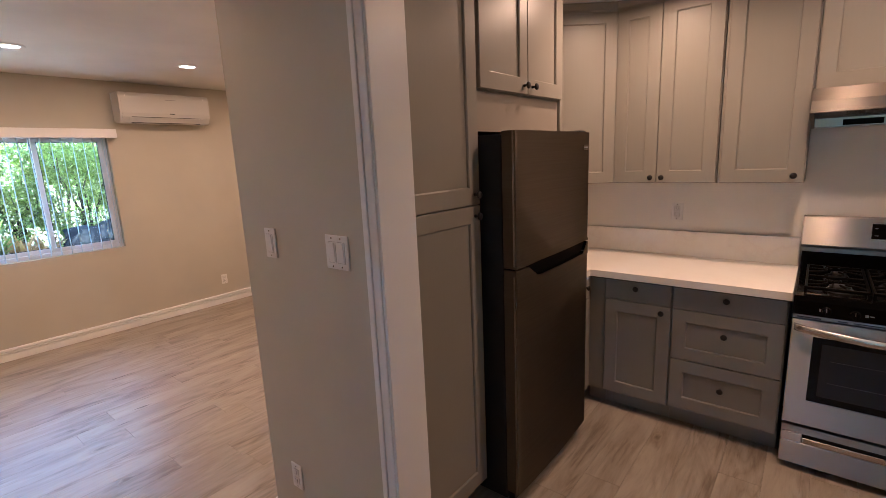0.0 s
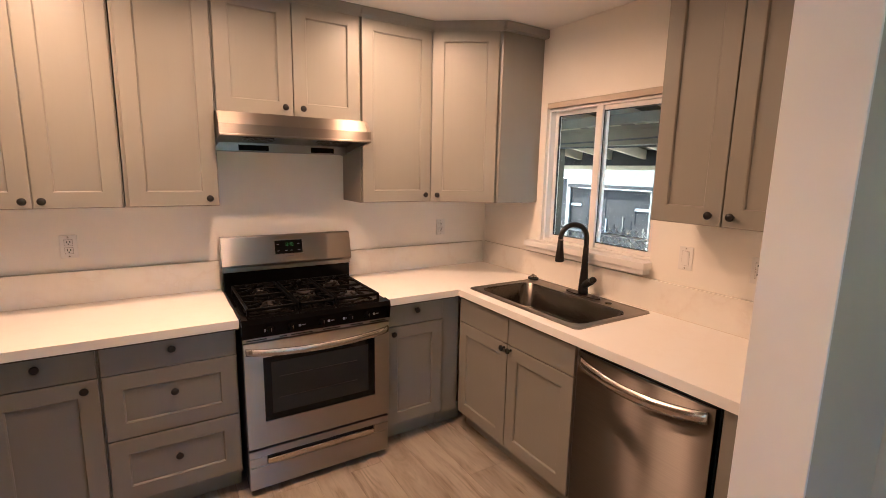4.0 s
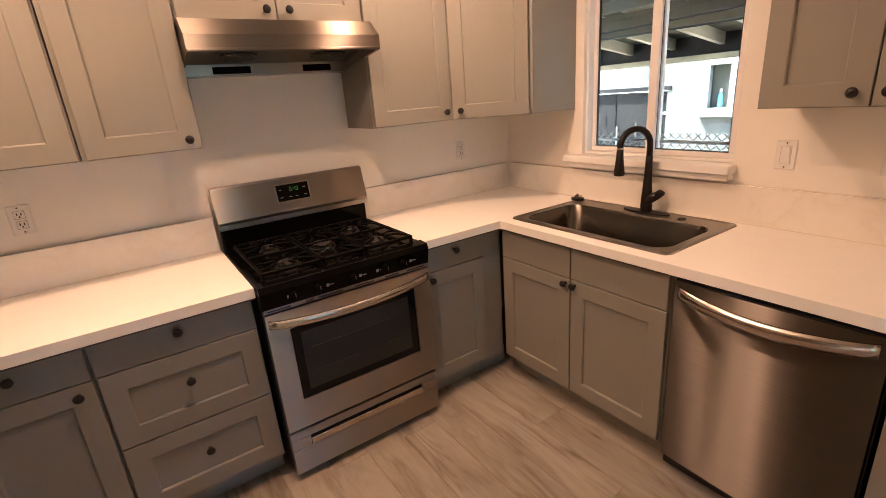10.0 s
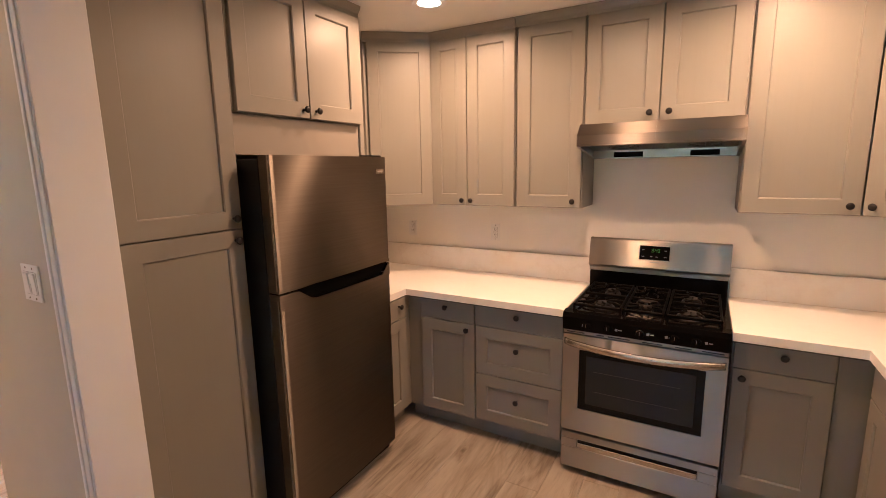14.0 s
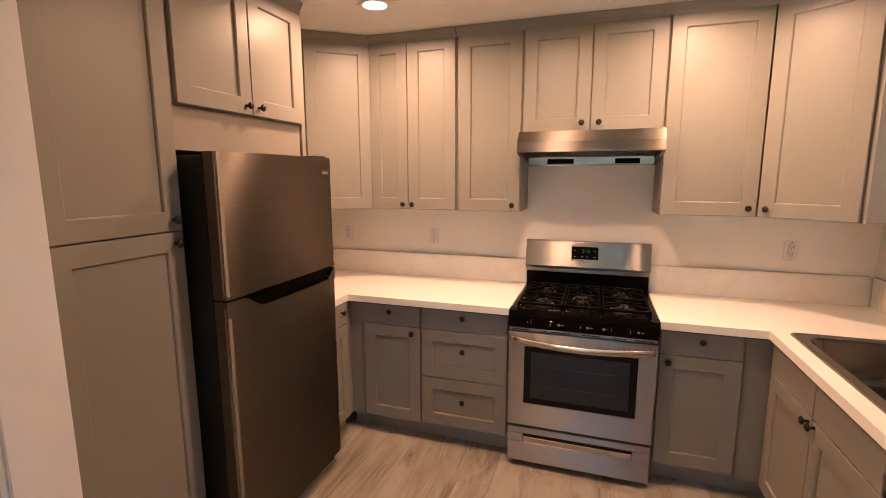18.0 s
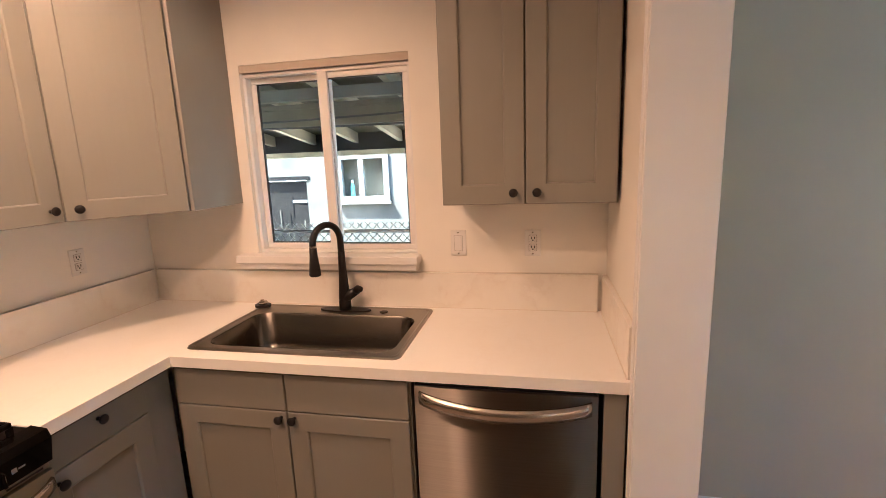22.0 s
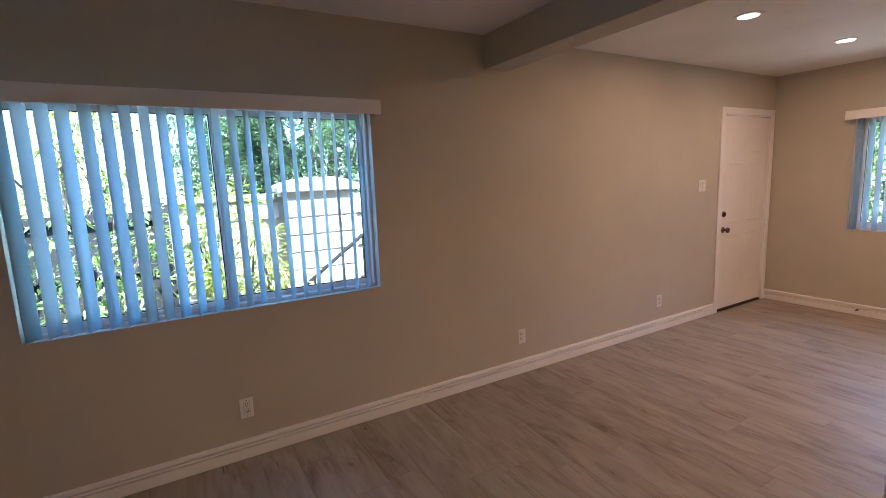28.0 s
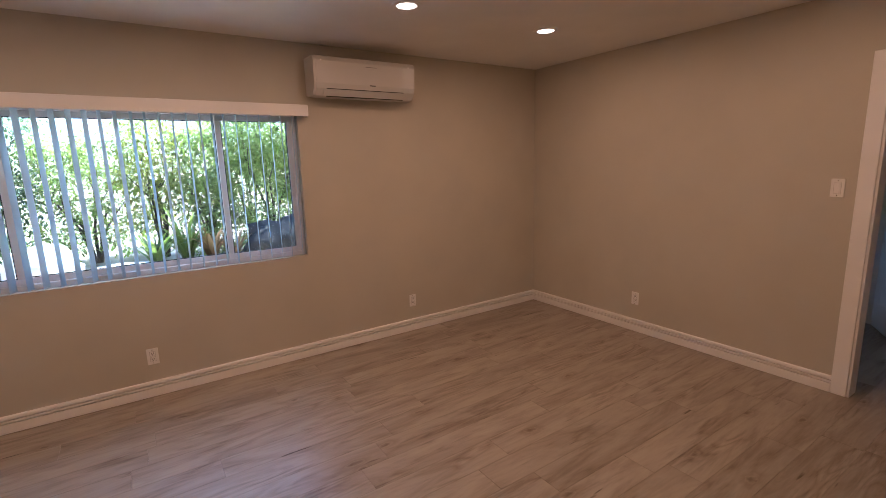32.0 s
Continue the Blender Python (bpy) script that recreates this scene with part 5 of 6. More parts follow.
# ---------- plates ----------
def plate(m, kind, label, gangs=1):
    """A wall plate. Local x along the wall, -y into the room, centre at the origin."""
    cat = "outlet" if kind == "outlet" else "light switch"
    o = thing("wall_outlet" if kind == "outlet" else "light_switch", m, label, cat, "wall plates")
    w = 0.071 + 0.046 * (gangs - 1)
    part("cover_plate", bx(-w / 2, w / 2, -0.006, -0.0005, -0.058, 0.058, bevel=0.002), M_PLASTIC, o)
    for g in range(gangs):
        gx = (g - (gangs - 1) / 2) * 0.046
        if kind == "outlet":
            for dz in (-0.020, 0.020):
                part("socket_gap", bx(gx - 0.0178, gx + 0.0178, -0.0064, -0.0058, dz - 0.0163, dz + 0.0163, bevel=0.0002), M_PLATEGAP, o)
                face = part("socket", bx(gx - 0.016, gx + 0.016, -0.0085, -0.006, dz - 0.0145, dz + 0.0145, bevel=0.003), M_PLASTIC, o)
                for dx in (-0.0065, 0.0065):
                    part("slot", bx(gx + dx - 0.0019, gx + dx + 0.0019, -0.0091, -0.0084, dz - 0.002, dz + 0.0085), M_DARKSLOT, face)
                part("slot", lathe(B(), [(0.0033, -0.0091), (0.0033, -0.0084)], (gx, 0, dz - 0.007), "y", 8), M_DARKSLOT, face)
        else:
            part("rocker_gap", bx(gx - 0.0192, gx + 0.0192, -0.0064, -0.0058, -0.0362, 0.0362), M_PLATEGAP, o)
            part("rocker_frame", bx(gx - 0.018, gx + 0.018, -0.0075, -0.006, -0.035, 0.035, bevel=0.0008), M_PLASTIC, o)
            bm = prism(B(), [(-0.0075, -0.032), (-0.0085, -0.032), (-0.0125, 0.032), (-0.0075, 0.032)], gx - 0.0145, gx + 0.0145, "x")
            part("rocker", bm, M_PLASTIC, o)
        for dz in (-0.048, 0.048):
            part("screw", lathe(B(), [(0.0032, -0.0072), (0.0025, -0.006)], (gx, 0, dz), "y", 8), M_NICKEL, o)
    return o


L_OUT, L_SW = "white duplex wall outlet", "white rocker light switch"
for x in (1.61, -0.41, -2.11):
    plate(pose(x, SOUTH, 0.300, 0, 0, 180), "outlet", L_OUT)
plate(pose(-2.74, SOUTH, 1.375, 0, 0, 180), "switch", "white double rocker light switch beside the entry door", 2)
for y in (2.21, 4.33):
    plate(pose(WEST, y, 0.295, 0, 0, 90), "outlet", L_OUT)
plate(pose(-2.775, NORTH, 0.31, 0, 0, 0), "outlet", L_OUT)
plate(pose(-1.405, NORTH, 1.35, 0, 0, 0), "switch", L_SW)
plate(pose(EAST, 1.48, 0.30, 0, 0, -90), "outlet", L_OUT)
plate(pose(-0.155, SS, 1.337, 0, 0, 0), "switch", L_SW)
plate(pose(0.246, SS, 1.337, 0, 0, 0), "switch", "white double rocker light switch on the wall end", 2)
plate(pose(-0.16, SS, 0.317, 0, 0, 0), "outlet", L_OUT)
for x in (0.06, 0.757, 2.93):
    plate(pose(x, KN, 1.208, 0, 0, 0), "outlet", "white duplex outlet above the worktop")
plate(pose(KE, 3.163, 1.219, 0, 0, -90), "outlet", "white duplex outlet above the worktop")
plate(pose(KE, 3.495, 1.219, 0, 0, -90), "switch", "white rocker switch beside the kitchen window")
# door stop on the west baseboard
stop = thing("door_stop", pose(WEST + 0.016, 1.18, 0.06, 0, 0, 90), "small metal door stop on the baseboard", "door stop")
part("stop_base", lathe(B(), [(0.012, 0), (0.010, -0.006), (0.004, -0.008), (0.004, -0.03), (0.008, -0.032), (0.008, -0.04)], (0, 0, 0), "y", 12), M_NICKEL, stop)


# ---------- ceiling lights ----------
def downlight(x, y, lit, watts):
    d = thing("recessed_light", pose(x, y, CEIL), "lit round recessed ceiling light" if lit else "unlit round recessed ceiling light", "ceiling light", "recessed lights")
    part("trim_ring", _annulus(0.062, 0.092, -0.006, 0.0), M_TRIM, d)
    part("diffuser", lathe(B(), [(0.064, -0.001), (0.060, -0.003), (0.02, -0.0035)], (0, 0, 0), "z", 28), M_LED if lit else M_LEDOFF, d)
    if lit:
        lamp = new("downlight_lamp", bpy.data.lights.new("downlight_lamp", "AREA"))
        lamp.data.shape, lamp.data.size, lamp.data.energy, lamp.data.color = "DISK", 0.12, watts, WARM
        lamp.data.spread = radians(BEAM[watts])
        lamp.location = (x, y, CEIL - 0.008)
    return d


def _annulus(r0, r1, z0, z1, seg=32):
    bm = B()
    rings = [(r0, z0), (r0 + 0.004, z0 - 0.001), (r1 - 0.006, z0), (r1, z1 - 0.001), (r1, z1), (r0, z1)]
    loops = [[bm.verts.new((r * math.cos(2 * math.pi * i / seg), r * math.sin(2 * math.pi * i / seg), z)) for i in range(seg)] for r, z in rings]
    for a, b in zip(loops, loops[1:] + loops[:1]):
        for i in range(seg):
            j = (i + 1) % seg
            bm.faces.new((a[i], a[j], b[j], b[i]))
    bmesh.ops.recalc_face_normals(bm, faces=bm.faces)
    return bm


for x in (-2.935, -1.496):
    for y in (1.305, 2.56, 3.735, 4.905):
        downlight(x, y, True, LIVING_WATTS)
for x, y, watts in ((0.725, 4.335, RANGE_WATTS), (2.34, 4.36, RANGE_WATTS), (1.56, 3.92, KITCHEN_WATTS)):
    downlight(x, y, True, watts)
downlight(2.29, 1.14, False, 0)


# ---------- air conditioner ----------
def build_ac():
    a = thing("air_conditioner", pose(WEST, 3.46, 2.095, 0, 0, 90), "white wall-mounted split air conditioner", "air conditioner")
    L, D = 0.865, 0.205
    prof = [(-0.001, 0.02), (-0.10, 0.0), (-0.150, 0.012), (-0.188, 0.062), (-0.200, 0.10), (-0.205, 0.26), (-0.196, 0.290), (-0.170, 0.298), (-0.001, 0.298)]
    part("casing", prism(B(), prof, 0.02, L - 0.02, "x"), M_ACBODY, a)
    for x0, x1 in ((0.0, 0.0195), (L - 0.0195, L)):
        part("end_cap", prism(B(), [(y * 0.985, 0.004 + z * 0.98) for y, z in prof], x0, x1, "x"), M_ACBODY, a)
    part("louvre", prism(B(), [(-0.1955, 0.056), (-0.1600, 0.010), (-0.1570, 0.0125), (-0.1915, 0.058)], 0.075, L - 0.075, "x"), M_ACBODY, a, "white air louvre")
    part("slot_seam", bx(0.10, L - 0.10, -0.1925, -0.1880, 0.0600, 0.0640), M_POCKET, a, "dark seam above the louvre")
    part("slot_seam", prism(B(), [(-0.1625, 0.0085), (-0.1565, 0.0055), (-0.1545, 0.0120), (-0.1600, 0.0150)], 0.10, L - 0.10, "x"), M_POCKET, a, "dark air outlet slot")
    part("front_line", bx(0.42, 0.52, -0.2068, -0.2050, 0.235, 0.239), M_GREYPRINT, a)
    part("maker_mark", bx(0.452, 0.500, -0.2066, -0.2015, 0.096, 0.103), M_DARKSLOT, a, "small grey maker's mark")
    for xx in (0.06, L - 0.06):
        part("cap_screw", lathe(B(), [(0.006, -0.2066), (0.005, -0.204)], (xx, 0, 0.262), "y", 8), M_PLASTIC, a)
    return a


build_ac()


# ---------- outdoors ----------
GZ = -0.42
M_SOIL = painted("dry_garden_soil", (0.46, 0.39, 0.30), 0.95, 0.8, 25, 0.35, 0.08)
setting("ground", bx(-400, 400, -400, 400, GZ - 0.01, GZ), M_SOIL, "dry bare garden ground around the house", "ground")
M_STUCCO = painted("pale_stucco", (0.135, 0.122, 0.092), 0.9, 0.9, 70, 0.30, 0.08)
M_BLOCK = painted("sunlit_tan_block", (0.36, 0.31, 0.25), 0.9, 0.9, 45, 0.15, 0.08)
M_WOODGREY = painted("weathered_grey_paint", (0.15, 0.135, 0.095), 0.8, 0.5, 40, 0.25, 0.08)
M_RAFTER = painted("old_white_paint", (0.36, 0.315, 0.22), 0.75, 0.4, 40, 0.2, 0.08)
M_DECK = painted("roof_deck_boards", (0.08, 0.069, 0.044), 0.85, 0.6, 30, 0.3, 0.08)
M_FENCEWOOD = painted("dark_fence_wood", (0.028, 0.026, 0.025), 0.85, 0.6, 40, 0.3, 0.08)
M_GREYDOOR = painted("grey_door_paint", (0.016, 0.013, 0.0095), 0.6, 0.3, 30, 0.2, 0.08)
M_GALV = mat("galvanised_wire", (0.20, 0.19, 0.16), 0.5, 0.0)
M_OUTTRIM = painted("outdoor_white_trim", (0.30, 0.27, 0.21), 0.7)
M_ROCK = painted("pale_rock", (0.62, 0.58, 0.53), 0.9, 1.0, 12, 0.2, 0.08)
M_DARKROCK = painted("dark_rock", (0.04, 0.038, 0.036), 0.9, 1.0, 12, 0.3, 0.08)
M_BARK = painted("bark", (0.10, 0.075, 0.055), 0.9, 0.9, 60, 0.3)
M_CABLE = mat("black_cable", (0.02, 0.02, 0.02), 0.6)
M_BOTTLE = mat("blue_plastic", (0.16, 0.42, 0.50), 0.3)


def leaf_material(name, dark, light):
    m = mat(name, light, 0.32)
    g = m.node_tree.nodes.new("ShaderNodeNewGeometry")
    # end stops put dark gaps and pale glints into single leaves' colour
    link(m, ramp(m, g.outputs["Random Per Island"], [(0.0, tuple(c * 0.35 for c in dark)), (0.3, dark), (0.7, light), (1.0, tuple(min(1, c * 1.6 + 0.06) for c in light))]), bsdf(m).inputs["Base Color"])
    t = node(m, "ShaderNodeBsdfTranslucent")
    t.inputs["Color"].default_value = (light[0] * 1.6, light[1] * 1.7, light[2], 1)
    mx = node(m, "ShaderNodeMixShader")
    mx.inputs[0].default_value = 0.42
    link(m, bsdf(m).outputs[0], mx.inputs[1])
    link(m, t.outputs[0], mx.inputs[2])
    link(m, mx.outputs[0], m.node_tree.nodes["Material Output"].inputs["Surface"])
    return m


M_LEAF = leaf_material("green_leaf", (0.03, 0.046, 0.015), (0.28, 0.33, 0.105))
M_LEAFDARK = leaf_material("dark_leaf", (0.014, 0.026, 0.014), (0.115, 0.155, 0.078))
M_LEAFYEL = leaf_material("yellow_leaf", (0.05, 0.06, 0.015), (0.29, 0.30, 0.06))
M_STRAP = leaf_material("strap_leaf", (0.05, 0.07, 0.022), (0.17, 0.21, 0.06))
M_DRYLEAF = leaf_material("dry_leaf", (0.16, 0.10, 0.05), (0.36, 0.22, 0.12))


def add_leaf(verts, faces, c, d, up, length, width):
    """One pointed leaf of four corners, folded along its rib."""
    s = d.cross(up)
    s = s.normalized() if s.length > 1e-4 else Vector((1, 0, 0))
    n = s.cross(d).normalized()
    i = len(verts)
    verts += [c, c + d * length * 0.45 + s * width * 0.5 + n * width * 0.12, c + d * length - n * length * 0.12, c + d * length * 0.45 - s * width * 0.5 + n * width * 0.12]
    faces += [(i, i + 1, i + 2), (i, i + 2, i + 3)]


def shrub(name, x, y, h, rx, ry, leaves, size, material, label, category, seed, z_low=0.15, trunk=0.03, limbs=6, clumps=26, z0=GZ):
    """Stems that fork, and a crown of leaf clumps with gaps."""
    r = random.Random(seed)
    top = thing(name, pose(x, y, z0), label, category)
    bm = B()
    tips = []
    for k in range(limbs):
        a = 2 * math.pi * (k + r.random()) / limbs
        reach = r.uniform(0.35, 0.9)
        p3 = Vector((rx * reach * math.cos(a), ry * reach * math.sin(a), h * r.uniform(0.55, 0.92)))
        p1 = Vector((p3.x * 0.25, p3.y * 0.25, h * 0.28))
        p2 = p1.lerp(p3, 0.5) + Vector((r.uniform(-1, 1), r.uniform(-1, 1), 0)) * 0.08 * h
        tube(bm, [Vector((0.03 * math.cos(a), 0.03 * math.sin(a), 0)), p1, p2, p3], trunk, 6, [trunk, trunk * 0.75, trunk * 0.5, trunk * 0.2])
        tips += [p2, p3]
    part("trunk", bm, M_BARK, top, "bare woody stems")
    verts, faces = [], []
    centres = []
    for k in range(clumps):
        a, q = r.uniform(0, 2 * math.pi), math.sqrt(r.random())
        zz = r.uniform(z_low, 1.0)
        bulge = math.sqrt(max(0.05, 1 - (1.5 * (zz - 0.5)) ** 2))
        centres.append(Vector((rx * q * bulge * math.cos(a), ry * q * bulge * math.sin(a), h * zz)))
    centres += tips
    per = max(1, leaves // len(centres))
    for c in centres:
        rad = r.uniform(0.10, 0.20) * min(h, 2.2) * 0.75
        for k in range(per):
            d = Vector((r.gauss(0, 1), r.gauss(0, 1), r.gauss(0.15, 0.8))).normalized()
            pos = c + d * rad * r.random() ** 0.5 * Vector((1, 1, 0.8)).length / 1.6
            add_leaf(verts, faces, pos, (d + Vector((0, 0, -0.35))).normalized(), Vector((r.gauss(0, 0.4), r.gauss(0, 0.4), 1)), size * r.uniform(0.7, 1.3), size * r.uniform(0.32, 0.5))
    me = bpy.data.meshes.new("crown")
    me.from_pydata(verts, [], faces)
    me.materials.append(material)
    ob = new("crown", me)
    ob.parent = top
    tagged(ob, "loose crown of small leaves", kind="stuff")
    return top


def strap_plant(x, y, h, count, material, seed, label, z0=GZ):
    """A fan of long arching strap leaves."""
    r = random.Random(seed)
    p = thing("strap_leaf_plant", pose(x, y, z0), label, "plant")
    verts, faces = [], []
    for k in range(count):
        a, lean = r.uniform(0, 2 * math.pi), r.uniform(0.25, 0.9)
        L, w = h * r.uniform(0.6, 1.1), r.uniform(0.018, 0.035)
        d = Vector((math.cos(a), math.sin(a), 0))
        s = Vector((-d.y, d.x, 0))
        prev = None
        for i in range(6):
            u = i / 5
            c = d * (0.05 + lean * L * u * u * 0.9) + Vector((0, 0, L * (u - 0.45 * lean * u * u)))
            ww = w * (1 - 0.85 * u ** 2)
            cur = (len(verts), len(verts) + 1)
            verts += [c - s * ww, c + s * ww]
            if prev:
                faces.append((prev[0], prev[1], cur[1], cur[0]))
            prev = cur
    me = bpy.data.meshes.new("leaves")
    me.from_pydata(verts, [], faces)
    me.materials.append(material)
    ob = new("leaves", me)
    ob.parent = p
    tagged(ob, kind="stuff")
    return p


def lump(name, x, y, z, sx, sy, sz, material, label, category, seed):
    bm = B()
    bmesh.ops.create_icosphere(bm, subdivisions=4, radius=1.0)
    for v in bm.verts:
        k = 1 + 0.35 * noise.noise(v.co * 1.3 + Vector((seed, 0, 0))) + 0.16 * noise.noise(v.co * 3.5 + Vector((0, seed, 0))) + 0.08 * noise.noise(v.co * 9)
        v.co = Vector((v.co.x * sx, v.co.y * sy, max(v.co.z, -0.5) * sz)) * k
    ob = tagged(new(name, mesh_of(name, bm, material, True)), label, category)
    ob.location = (x, y, z)
    return ob


# --- beyond the dining window: block wall with a pier, fence, planting ---
WY = -2.5
wall_s = tagged(thing("garden_block_wall", pose(0, 0, GZ), "pale split-face block garden wall with a capped pier", "garden wall"), kind="structure")
part("core", bx(-6.0, 1.9, WY - 0.16, WY - 0.012, 0, 1.84), M_BLOCK, wall_s, "block wall core")
_r = random.Random(3)
_blocks = []
for k in range(4):
    bm = bx(0.004, 0.396, 0, 0.16, 0.004, 0.196, bevel=0.008)
    for v in bm.verts:
        if v.co.y > 0.1:
            v.co.y += _r.uniform(-0.014, 0.006)
    _blocks.append(mesh_of("block", bm, M_BLOCK))
for row in range(9):
    for col in range(-8, 5):
        x = col * 0.4 + (0.2 if row % 2 else 0)
        if x > 1.5 or -0.15 < x + 0.2 < 0.90:
            continue
        ob = new("block", _blocks[_r.randrange(4)])
        ob.parent = wall_s
        ob.location = (x, WY - 0.14, row * 0.2)
for col in range(-7, 5):
    if col not in (-1, 0, 1):
        part("coping", bx(col * 0.42 + 0.003, col * 0.42 + 0.417, WY - 0.20, WY + 0.06, 1.815, 1.885, bevel=0.012), M_BLOCK, wall_s)
pier = part("pier", bx(-0.03, 0.75, WY - 0.30, WY + 0.14, 0, 1.90), M_BLOCK, wall_s, "block pier")
for row in range(9):
    part("pier_block", bx(-0.055, 0.775, WY + 0.135, WY + 0.175, row * 0.2 + 0.006, row * 0.2 + 0.194, bevel=0.010), M_BLOCK, pier)
bm = B()
prism(bm, [(-0.12, 1.90), (0.84, 1.90), (0.84, 1.955), (0.66, 2.02), (0.50, 2.05), (0.22, 2.05), (0.06, 2.02), (-0.12, 1.955)], WY - 0.36, WY + 0.22, "y")
part("pier_cap", bm, M_BLOCK, wall_s, "sloped stone pier cap")
rail = thing("handrail", pose(0, 0, GZ), "black metal stair handrail", "handrail")
part("top_rail", tube(B(), [(0.80, -1.55, 0.98), (-0.35, -1.55, 1.80), (-1.3, -1.55, 2.47)], 0.02, 8), M_KNOB, rail)
for k, x in enumerate((0.70, 0.17, -0.25, -0.6)):
    part("post", tube(B(), [(x, -1.55, 0), (x, -1.55, 0.98 + (0.80 - x) * 0.71)], 0.012, 6), M_KNOB, rail)
fence = thing("wooden_fence", pose(0, 0, GZ), "dark weathered wooden rail fence", "fence")
for k in range(16):
    part("picket", bx(1.98 + k * 0.16, 2.12 + k * 0.16, WY - 0.05, WY - 0.03, 0.05, 1.70 + 0.02 * math.sin(k * 2.1), bevel=0.003), M_FENCEWOOD, fence)
for z in (0.55, 1.15, 1.68):
    part("rail", bx(1.9, 4.6, WY - 0.03, WY + 0.02, z, z + 0.09, bevel=0.004), M_FENCEWOOD, fence)
for k in range(3):
    part("post", bx(1.9 + 1.2 * k, 2.0 + 1.2 * k, WY - 0.03, WY + 0.07, 0, 1.85, bevel=0.004), M_FENCEWOOD, fence)
strap_plant(0.72, -1.85, 1.25, 46, M_DRYLEAF, 131, "tall strap-leaved plant with dry brown leaves before the garden wall")
shrub("shrub", 1.35, -1.75, 2.0, 0.50, 0.30, 1900, 0.085, M_LEAFYEL, "leafy yellow-green shrub before the garden wall", "shrub", 21, 0.25)
shrub("shrub", 2.35, -1.7, 2.1, 0.60, 0.30, 1100, 0.085, M_LEAF, "leafy shrub before the wooden fence", "shrub", 22, 0.2)
shrub("shrub", 3.4, -1.7, 1.9, 0.55, 0.3, 500, 0.085, M_LEAF, "leafy shrub before the wooden fence", "shrub", 23, 0.2)
for i, (x, y, h) in enumerate(((1.05, -1.5, 0.95), (1.6, -1.35, 0.85), (0.95, -2.0, 1.1), (2.0, -1.3, 0.8), (0.35, -2.1, 0.75))):
    strap_plant(x, y, h, 34, M_STRAP if i != 4 else M_DRYLEAF, 40 + i, "arching strap-leaved garden plant")
for i, (x, y, h, rx) in enumerate(((-0.6, -6.2, 6.0, 2.0), (-3.4, -6.6, 6.4, 2.2), (0.5, -7.2, 5.4, 1.3), (-6.6, -6.5, 6.2, 2.2))):
    shrub("tree", x, y, h, rx, rx * 0.8, 15000, 0.125, M_LEAFDARK, "tall dark green tree behind the garden wall", "tree", 60 + i, 0.18, 0.10, 8, 90)
for i, (x, y, h, rx) in enumerate(((-0.5, -4.9, 3.7, 1.2), (-2.3, -4.8, 3.9, 1.3), (-4.3, -4.9, 3.8, 1.3), (0.9, -5.6, 3.4, 0.8))):
    shrub("tree", x, y, h, rx, 0.8, 12000, 0.085, M_LEAFDARK, "dense bushy green tree close behind the garden wall", "tree", 160 + i, 0.25, 0.05, 8, 150)
shrub("tree", 3.3, -5.6, 4.3, 1.2, 1.0, 3000, 0.11, M_LEAFYEL, "thin yellow-green tree behind the fence", "tree", 71, 0.35, 0.05, 6, 30)

# --- beyond the living room window: hedge, rocks, litter ---
def bank(x, y):
    """Height of the planted bank that rises away from the house."""
    u = max(0.0, min(1.0, (-5.5 - x) / 1.3))
    edge = max(0.0, min(1.0, (7.5 - y) / 1.0)) * max(0.0, min(1.0, (y + 3.0) / 1.0))
    return GZ + 0.78 * u * u * (3 - 2 * u) * edge + 0.05 * noise.noise(Vector((x * 1.3, y * 1.3, 0))) * u * edge


bm = B()
_gx, _gy = 26, 48
_grid = [[bm.verts.new((-5.4 - 0.25 * i, -3.1 + 0.225 * j, bank(-5.4 - 0.25 * i, -3.1 + 0.225 * j) + (0.004 if 0 < i < _gx else -0.02))) for j in range(_gy + 1)] for i in range(_gx + 1)]
for i in range(_gx):
    for j in range(_gy):
        bm.faces.new((_grid[i][j], _grid[i][j + 1], _grid[i + 1][j + 1], _grid[i + 1][j]))
bmesh.ops.recalc_face_normals(bm, faces=bm.faces)
setting("ground_bank", bm, M_SOIL, "dry planted bank with litter under the shrubs", "ground", True)
for i, (x, y, h, rx, ry, mm, n) in enumerate(((-8.0, -0.4, 2.3, 0.6, 0.8, M_LEAF, 3400), (-8.1, 0.7, 2.55, 0.6, 0.8, M_LEAFDARK, 4200), (-8.2, 1.75, 1.70, 0.6, 0.8, M_LEAF, 3000), (-8.0, 2.55, 2.05, 0.5, 0.5, M_LEAFYEL, 1700), (-7.9, 3.15, 1.8, 0.5, 0.5, M_LEAF, 2500),
                                                (-7.8, 4.0, 2.5, 0.6, 0.75, M_LEAF, 5600), (-7.7, 5.1, 3.0, 0.7, 0.9, M_LEAF, 4200), (-9.3, 4.0, 3.0, 0.8, 1.0, M_LEAFYEL, 3600), (-9.4, -0.9, 3.0, 0.8, 1.2, M_LEAF, 3600), (-9.2, 6.2, 3.2, 0.9, 1.1, M_LEAF, 3000))):
    shrub("hedge_shrub", x, y, h, rx, ry, int(n * 3.0), 0.064, mm, "dense leafy garden shrub beyond the living room window", "shrub", 80 + i, 0.22 if mm is M_LEAFYEL else 0.05, 0.02, 9, 110, bank(x, y) - 0.02)
